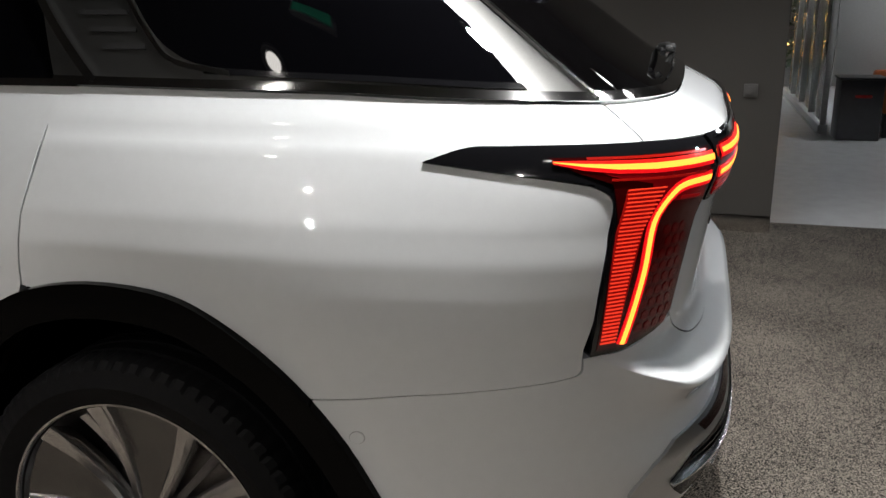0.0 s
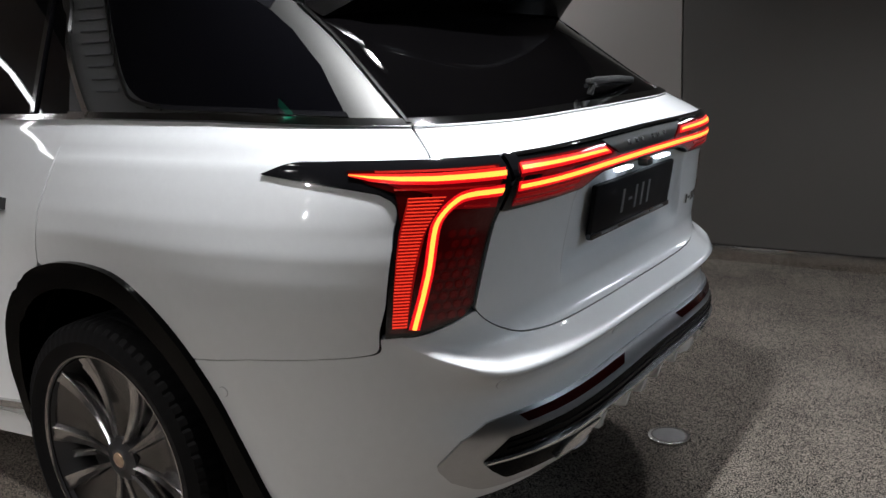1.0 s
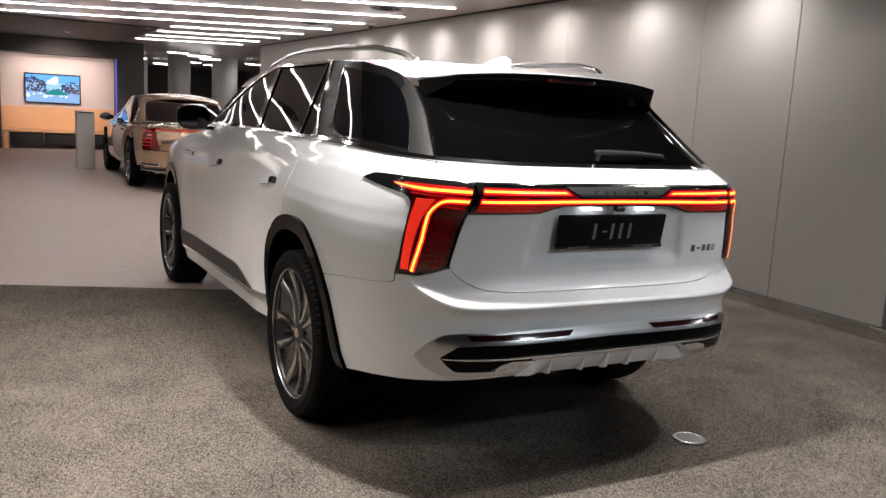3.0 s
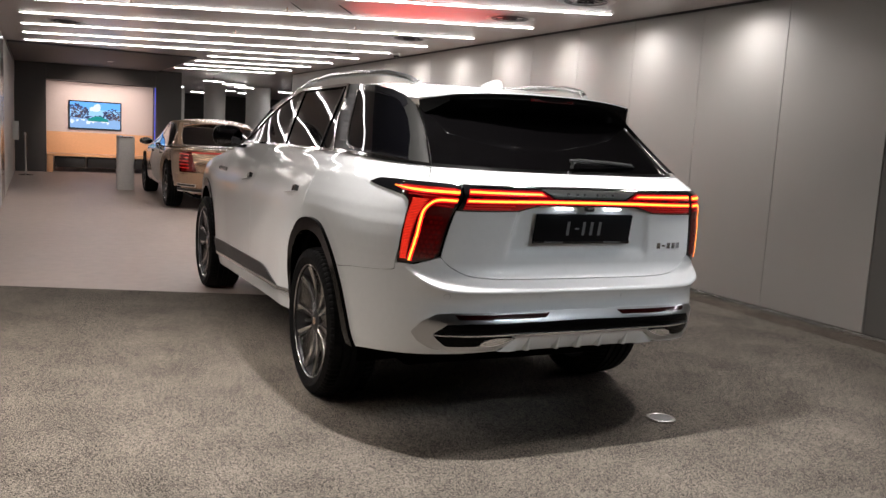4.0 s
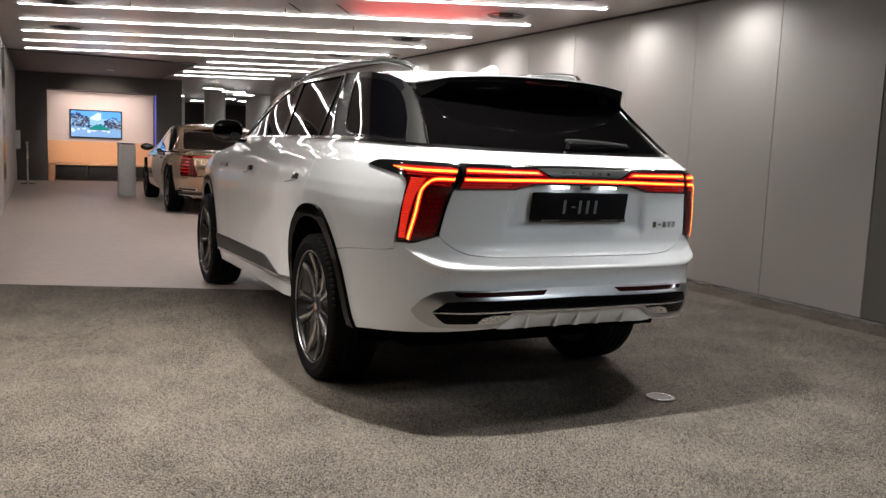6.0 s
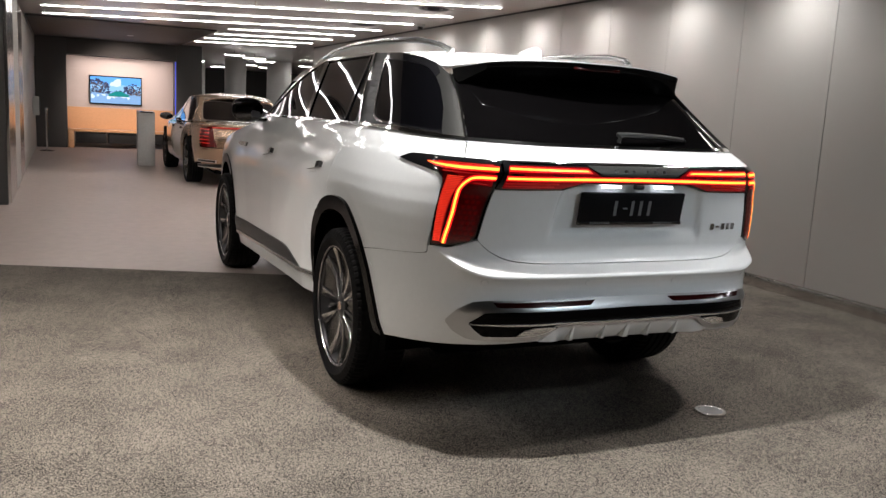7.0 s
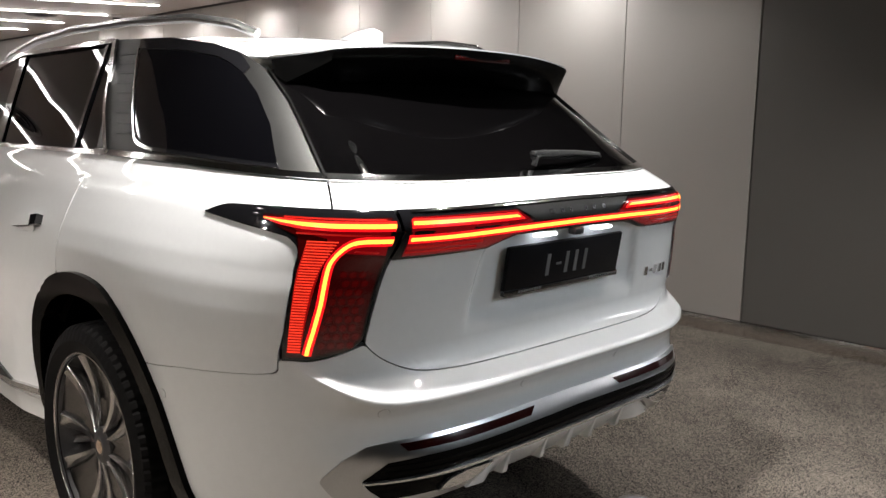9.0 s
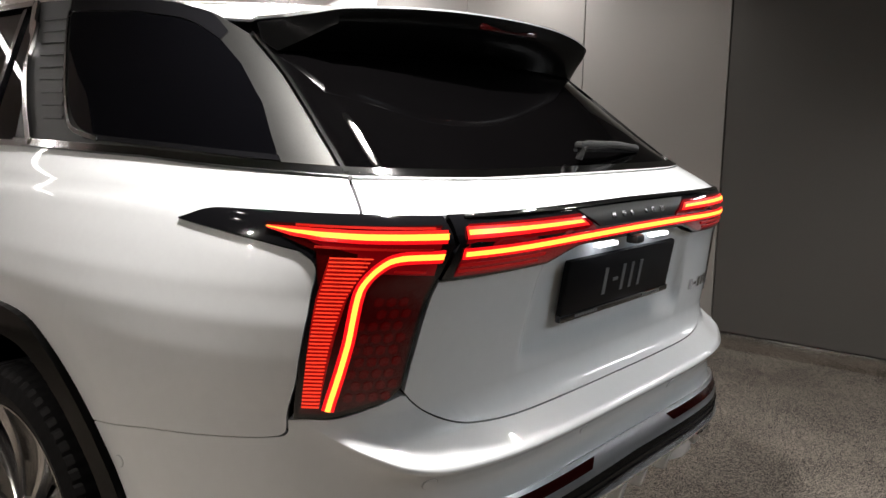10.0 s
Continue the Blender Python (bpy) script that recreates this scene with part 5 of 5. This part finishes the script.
for x, y, turn in ((0.80, 0, 180), (-0.80, 3.06, 0), (0.80, 3.06, 180)):
    copy_thing(w1, pose(x, y, 0.358, 25, 0, turn))

# ---- things before the screen wall ----
tv = holder("television", "wall television showing a bright road scene", "television", at=(-0.86, 19.42, 1.45))
part("casing", box(-0.63, 0.63, 0.0, 0.035, -0.36, 0.36, 0.008), BLACK_GLOSS, tv)
SKY_PIC = material("screen_sky", (0.004, 0.004, 0.004), 0.4, spec=0.1, glow=(0.12, 0.42, 1.0), power=1.1)
TREE_PIC = material("screen_trees", (0.004, 0.004, 0.004), 0.4, spec=0.1, glow=(0.05, 0.07, 0.16), power=0.8)
ROAD_PIC = material("screen_road", (0.004, 0.004, 0.004), 0.4, spec=0.1, glow=(0.34, 0.60, 1.0), power=0.75)
CAR_PIC = material("screen_green", (0.004, 0.004, 0.004), 0.4, spec=0.1, glow=(0.02, 0.32, 0.30), power=0.8)
HAZE_PIC = material("screen_haze", (0.004, 0.004, 0.004), 0.4, spec=0.1, glow=(0.32, 0.62, 1.0), power=1.0)
SUN_PIC = material("screen_sun", (0.004, 0.004, 0.004), 0.4, spec=0.1, glow=(0.75, 0.88, 1.0), power=1.0)
BARK_PIC = material("screen_bark", (0.004, 0.004, 0.004), 0.4, spec=0.1, glow=(0.16, 0.10, 0.09), power=0.7)
part("picture_sky", box(-0.6, 0.6, -0.003, -0.001, -0.33, 0.33), SKY_PIC, tv, smooth=0)


def picture_blobs(name, spots, mat, depth):
    """Flat uneven patches of the picture: (x, z, size) each, kept inside the screen."""
    bm = bmesh.new()
    for k, (x, z, r) in enumerate(spots):
        ring = []
        for i in range(9):
            a, q = 2 * math.pi * i / 9, r * rng.uniform(0.6, 1.15)
            ring.append(bm.verts.new((max(-0.598, min(0.598, x + q * math.cos(a))), depth - 0.00003 * k, max(-0.328, min(0.328, z + 0.8 * q * math.sin(a))))))
        bm.faces.new(ring)
    tagged(part(name, bm, mat, tv, smooth=0), kind="stuff")


rng = random.Random(4)
part("picture_haze", box(-0.6, 0.6, -0.0036, -0.0032, -0.06, 0.14), HAZE_PIC, tv, smooth=0)
picture_blobs("picture_sun", [(0.02, 0.2, 0.13), (0.05, 0.24, 0.1), (-0.06, 0.16, 0.08)], SUN_PIC, -0.004)
part("picture_road", box(-0.6, 0.6, -0.006, -0.005, -0.33, -0.06), ROAD_PIC, tv, smooth=0)
picture_blobs("picture_road_glare", [(rng.uniform(-0.6, 0.3), rng.uniform(-0.2, -0.1), rng.uniform(0.02, 0.07)) for k in range(16)], SUN_PIC, -0.0065)
picture_blobs("picture_trees", [(x, rng.uniform(-0.07, 0.3 - 0.5 * abs(x + 0.48)), rng.uniform(0.012, 0.04)) for x in [rng.uniform(-0.6, -0.16) for k in range(110)]] + [(x, rng.uniform(-0.07, 0.2 - 0.5 * abs(x - 0.42)), rng.uniform(0.012, 0.036)) for x in [rng.uniform(0.2, 0.6) for k in range(80)]] + [(rng.uniform(-0.2, 0.24), rng.uniform(-0.06, 0.0), 0.02) for k in range(20)], TREE_PIC, -0.008)
picture_blobs("picture_bark", [(rng.uniform(-0.6, -0.2), rng.uniform(-0.08, 0.2), rng.uniform(0.008, 0.025)) for k in range(60)] + [(rng.uniform(0.3, 0.6), rng.uniform(-0.1, 0.05), rng.uniform(0.008, 0.03)) for k in range(40)], BARK_PIC, -0.0165)
bm = bmesh.new()
bm.faces.new([bm.verts.new((x, -0.0215, z)) for x, z in ((-0.17, -0.15), (0.3, -0.15), (0.32, -0.09), (0.22, -0.07), (0.14, -0.02), (-0.02, -0.02), (-0.1, -0.07), (-0.18, -0.09))])
bmesh.ops.solidify(bm, geom=bm.faces[:], thickness=0.002)
part("picture_car", bm, CAR_PIC, tv, smooth=0)

bench = holder("bench", "peach wood bench along the lit niche", "bench")
part("seat", box(-2.0, 0.5, 18.88, 19.44, 0.40, 0.455, 0.006), PEACH, bench)
part("side", box(-2.0, -1.86, 18.88, 19.44, 0, 0.398, 0.006), PEACH, bench)
for x0, x1 in ((-1.82, -1.12), (-1.06, -0.2), (-0.14, 0.5)):
    part("drawer", box(x0, x1, 18.96, 19.42, 0.12, 0.39, 0.01), BLACK_TRIM, bench)
nl = bpy.data.lights.new("niche_lamp", "AREA")
nl.shape, nl.size, nl.size_y, nl.energy, nl.color = "RECTANGLE", 2.3, 0.3, 16, (1, 0.8, 0.71)
# unseen fill lamp, added to spread even light over the niche
spot("niche_fill", (-0.72, 16.4, CEIL - 0.05), (-0.72, 19.5, 1.0), 560, 62, 1.0, (1, 0.8, 0.7), 0.1)
new("niche_lamp", nl).matrix_world = look((-0.72, 19.0, 2.25), (-0.72, 19.42, 0.6))

stand = holder("information_stand", "pale grey information pillar with a slanted top", "stand", at=(-0.63, 13.75, 0))
bm = bmesh.new()
prof = [(-0.16, -0.14), (-0.11, -0.17), (0.11, -0.17), (0.16, -0.14), (0.16, 0.12), (-0.16, 0.12)]
lo = [bm.verts.new((x, y, 0.0)) for x, y in prof]
hi = [bm.verts.new((x, y, 1.04 + 0.1 * (y + 0.17))) for x, y in prof]
for i in range(6):
    bm.faces.new((lo[i], lo[(i + 1) % 6], hi[(i + 1) % 6], hi[i]))
bm.faces.new(hi)
bm.faces.new(lo[::-1])
bmesh.ops.bevel(bm, geom=bm.edges[:], offset=0.006, segments=2, affect="EDGES")
part("body", bm, CONCRETE, stand)
part("panel", box(-0.12, 0.12, -0.11, 0.08, 1.052, 1.06, 0.003, pose(0, 0, 0, 5.7, 0, 0)), BLACK_GLOSS, stand)

wb = holder("wall_box", "white switch box on the partition wall", "switch box", at=(-2.64, 16.6, 1.02))
part("case", box(-0.06, 0.06, -0.14, 0.14, -0.2, 0.2, 0.01), WHITE_PLASTIC, wb)
part("flap", box(0.062, 0.072, -0.11, 0.11, -0.16, 0.1, 0.004), ALLOY_DARK, wb)
post = holder("barrier_post", "steel barrier post on a round base", "barrier", at=(-2.45, 17.3, 0))
part("base", lathe([(0.0, 0.0), (0.16, 0.0), (0.16, 0.015), (0.05, 0.03), (0.0, 0.03)], 32, "z"), BRUSHED, post)
part("pole", lathe([(0.022, 0.03), (0.022, 0.92)], 20, "z"), CHROME, post)
part("cap", lathe([(0.022, 0.92), (0.035, 0.93), (0.035, 0.97), (0.0, 0.985)], 20, "z"), CHROME, post)

# ---- columns and hanging lamps at the far end ----
def column(x, y, r):
    bm = lathe([(r + 0.02, 0.0), (r + 0.02, 0.08), (r, 0.085), (r, CEIL - 0.005)], 40, "z")
    bmesh.ops.translate(bm, verts=bm.verts, vec=(x, y, 0))
    thing("column", bm, CONCRETE, "round pale grey column reaching the ceiling", "column", "columns at the far end")


for x, y, r in ((3.0, 24.0, 0.34), (4.42, 24.0, 0.4), (2.2, 27.0, 0.3)):
    column(x, y, r)
for x, y, l in ((2.15, 19.6, 0.5), (2.9, 20.6, 0.6), (3.5, 22.0, 0.55), (3.6, 25.2, 0.6), (4.6, 26.5, 0.6), (1.9, 25.0, 0.5), (3.3, 28.5, 0.7), (5.2, 23.2, 0.6), (2.3, 30.0, 0.6)):
    lam = holder("pendant_lamp", "flat oblong white lamp under the far ceiling", "ceiling light", at=(x, y, CEIL - 0.12), group="oblong lamps")
    part("frame", box(-l / 2 - 0.02, l / 2 + 0.02, -0.14, 0.14, 0.0, 0.05, 0.02), WHITE_PLASTIC, lam)
    part("diffuser", box(-l / 2, l / 2, -0.12, 0.12, -0.012, -0.002, 0.004), STRIP, lam)
    part("rod", lathe([(0.01, 0.05), (0.01, 0.12)], 8, "z"), ALLOY_DARK, lam)

# ---- the hall seen past the end of the wall ----
hall = holder("glass_partition", "glass partition with grey posts in the hall", "partition")
for k in range(4):
    x = 7.85 + 1.1 * k
    part("pane", box(x + 0.03, x + 1.07, -2.38, -2.36, 0.12, 2.2, 0.002), GLASS_CLEAR, hall)
    part("post", box(x - 0.02, x + 0.02, -2.4, -2.34, 0, 2.25, 0.004), CONCRETE, hall)
part("rail", box(7.82, 12.28, -2.42, -2.32, 2.26, 2.34, 0.004), ALLOY_DARK, hall)
part("kerb", box(7.82, 12.28, -2.42, -2.32, 0.0, 0.1, 0.004), WHITE_PLASTIC, hall)
kiosk = holder("display_wall", "white display board behind the partition", "display board")
part("board", box(8.6, 8.66, -3.82, -2.52, 0.45, 2.3, 0.006), WHITE_PLASTIC, kiosk)
part("foot", box(8.55, 8.71, -3.72, -2.62, 0, 0.448, 0.006), ALLOY_DARK, kiosk)
cab = holder("dark_cabinet", "low dark grey cabinet on the hall floor", "cabinet")
part("body", box(7.4, 7.8, -2.86, -2.45, 0.0, 0.62, 0.006), ALLOY_DARK, cab)
part("top", box(7.38, 7.82, -2.88, -2.43, 0.622, 0.645, 0.004), BLACK_TRIM, cab)
part("mark", box(7.392, 7.398, -2.75, -2.59, 0.44, 0.47), RED_LENS, cab)
chair = holder("armchair", "orange leather armchair in the hall", "armchair", at=(8.0, -3.2, 0))
part("seat", box(-0.33, 0.33, -0.3, 0.3, 0.28, 0.46, 0.06), ORANGE, chair)
part("backrest", box(-0.33, 0.33, -0.36, -0.22, 0.4, 1.15, 0.06, pose(0, 0, 0, -6, 0, 0)), ORANGE, chair)
for x in (-0.34, 0.34):
    part("armrest", box(x - 0.06, x + 0.06, -0.3, 0.3, 0.25, 0.66, 0.04), ORANGE, chair)
    for y in (-0.24, 0.24):
        part("leg", box(x - 0.03, x + 0.03, y - 0.03, y + 0.03, 0, 0.28, 0.008), BLACK_TRIM, chair)
tree = holder("christmas_tree", "dark green christmas tree with warm fairy lights", "christmas tree", at=(13.2, -2.1, 0))
part("trunk", lathe([(0.08, 0.0), (0.06, 0.6), (0.02, 2.3)], 12, "z"), PEACH, tree)
bm = bmesh.new()
rng = random.Random(9)
for k in range(520):
    h = rng.uniform(0.35, 2.4)
    a, r = rng.uniform(0, 6.283), (2.5 - h) * 0.36 * rng.uniform(0.55, 1.05)
    p = Vector((r * math.cos(a), r * math.sin(a), h))
    d = Vector((math.cos(a), math.sin(a), rng.uniform(-0.5, 0.0))).normalized()
    n = d.cross(Vector((0, 0, 1))).normalized() * 0.05
    v = [bm.verts.new(q) for q in (p - n, p + d * 0.2, p + n, p - d * 0.04 + Vector((0, 0, 0.03)))]
    bm.faces.new(v)
tagged(part("crown", bm, LEAF, tree, smooth=0), kind="stuff")
bm = bmesh.new()
for k in range(90):
    h = rng.uniform(0.4, 2.35)
    a, r = rng.uniform(0, 6.283), (2.5 - h) * 0.40
    bmesh.ops.create_icosphere(bm, subdivisions=1, radius=0.02, matrix=Matrix.Translation((r * math.cos(a), r * math.sin(a), h)))
tagged(part("fairy_lights", bm, FAIRY, tree, "warm glowing fairy lights"), kind="stuff")
# unseen lamps, added to light the hall from above
for x, y in ((7.4, -4.6), (10.0, -3.2), (12.6, -1.2)):
    lam = holder("hall_lamp", "unseen square lamp panel added to light the hall", "ceiling light", at=(x, y, 3.3), group="hall lamps")
    part("frame", box(-0.62, 0.62, -0.62, 0.62, -0.03, -0.002, 0.004), WHITE_PLASTIC, lam)
    part("diffuser", box(-0.58, 0.58, -0.58, 0.58, -0.04, -0.032, 0.002), HALL_PANEL, lam)


# unseen red uplight on the floor beyond the white car, added to redden the ceiling
up = holder("added_uplight", "unseen red uplight added for the glow on the ceiling", "floor light", at=(1.9, 5.6, 0))
part("base", lathe([(0.0, 0.0), (0.09, 0.0), (0.09, 0.06), (0.07, 0.1), (0.0, 0.1)], 24, "z"), BLACK_TRIM, up)
part("lens", lathe([(0.0, 0.104), (0.06, 0.103), (0.065, 0.1005)], 24, "z"), RED_GLOW, up)

sign = holder("exit_sign", "green lit exit sign hanging from the ceiling", "exit sign", at=(-1.55, 0.0, 2.45))
part("case", box(-0.02, 0.02, -0.12, 0.12, -0.055, 0.055, 0.006), WHITE_PLASTIC, sign)
for sx in (-1, 1):
    part("panel", box(sx * 0.023 - 0.002, sx * 0.023 + 0.002, -0.105, 0.105, -0.042, 0.042), EXIT_GREEN, sign)
    part("rod", lathe([(0.005, 0.055), (0.005, CEIL - 2.45)], 8, "z"), ALLOY_DARK, sign).location.y = 0.09 * sx
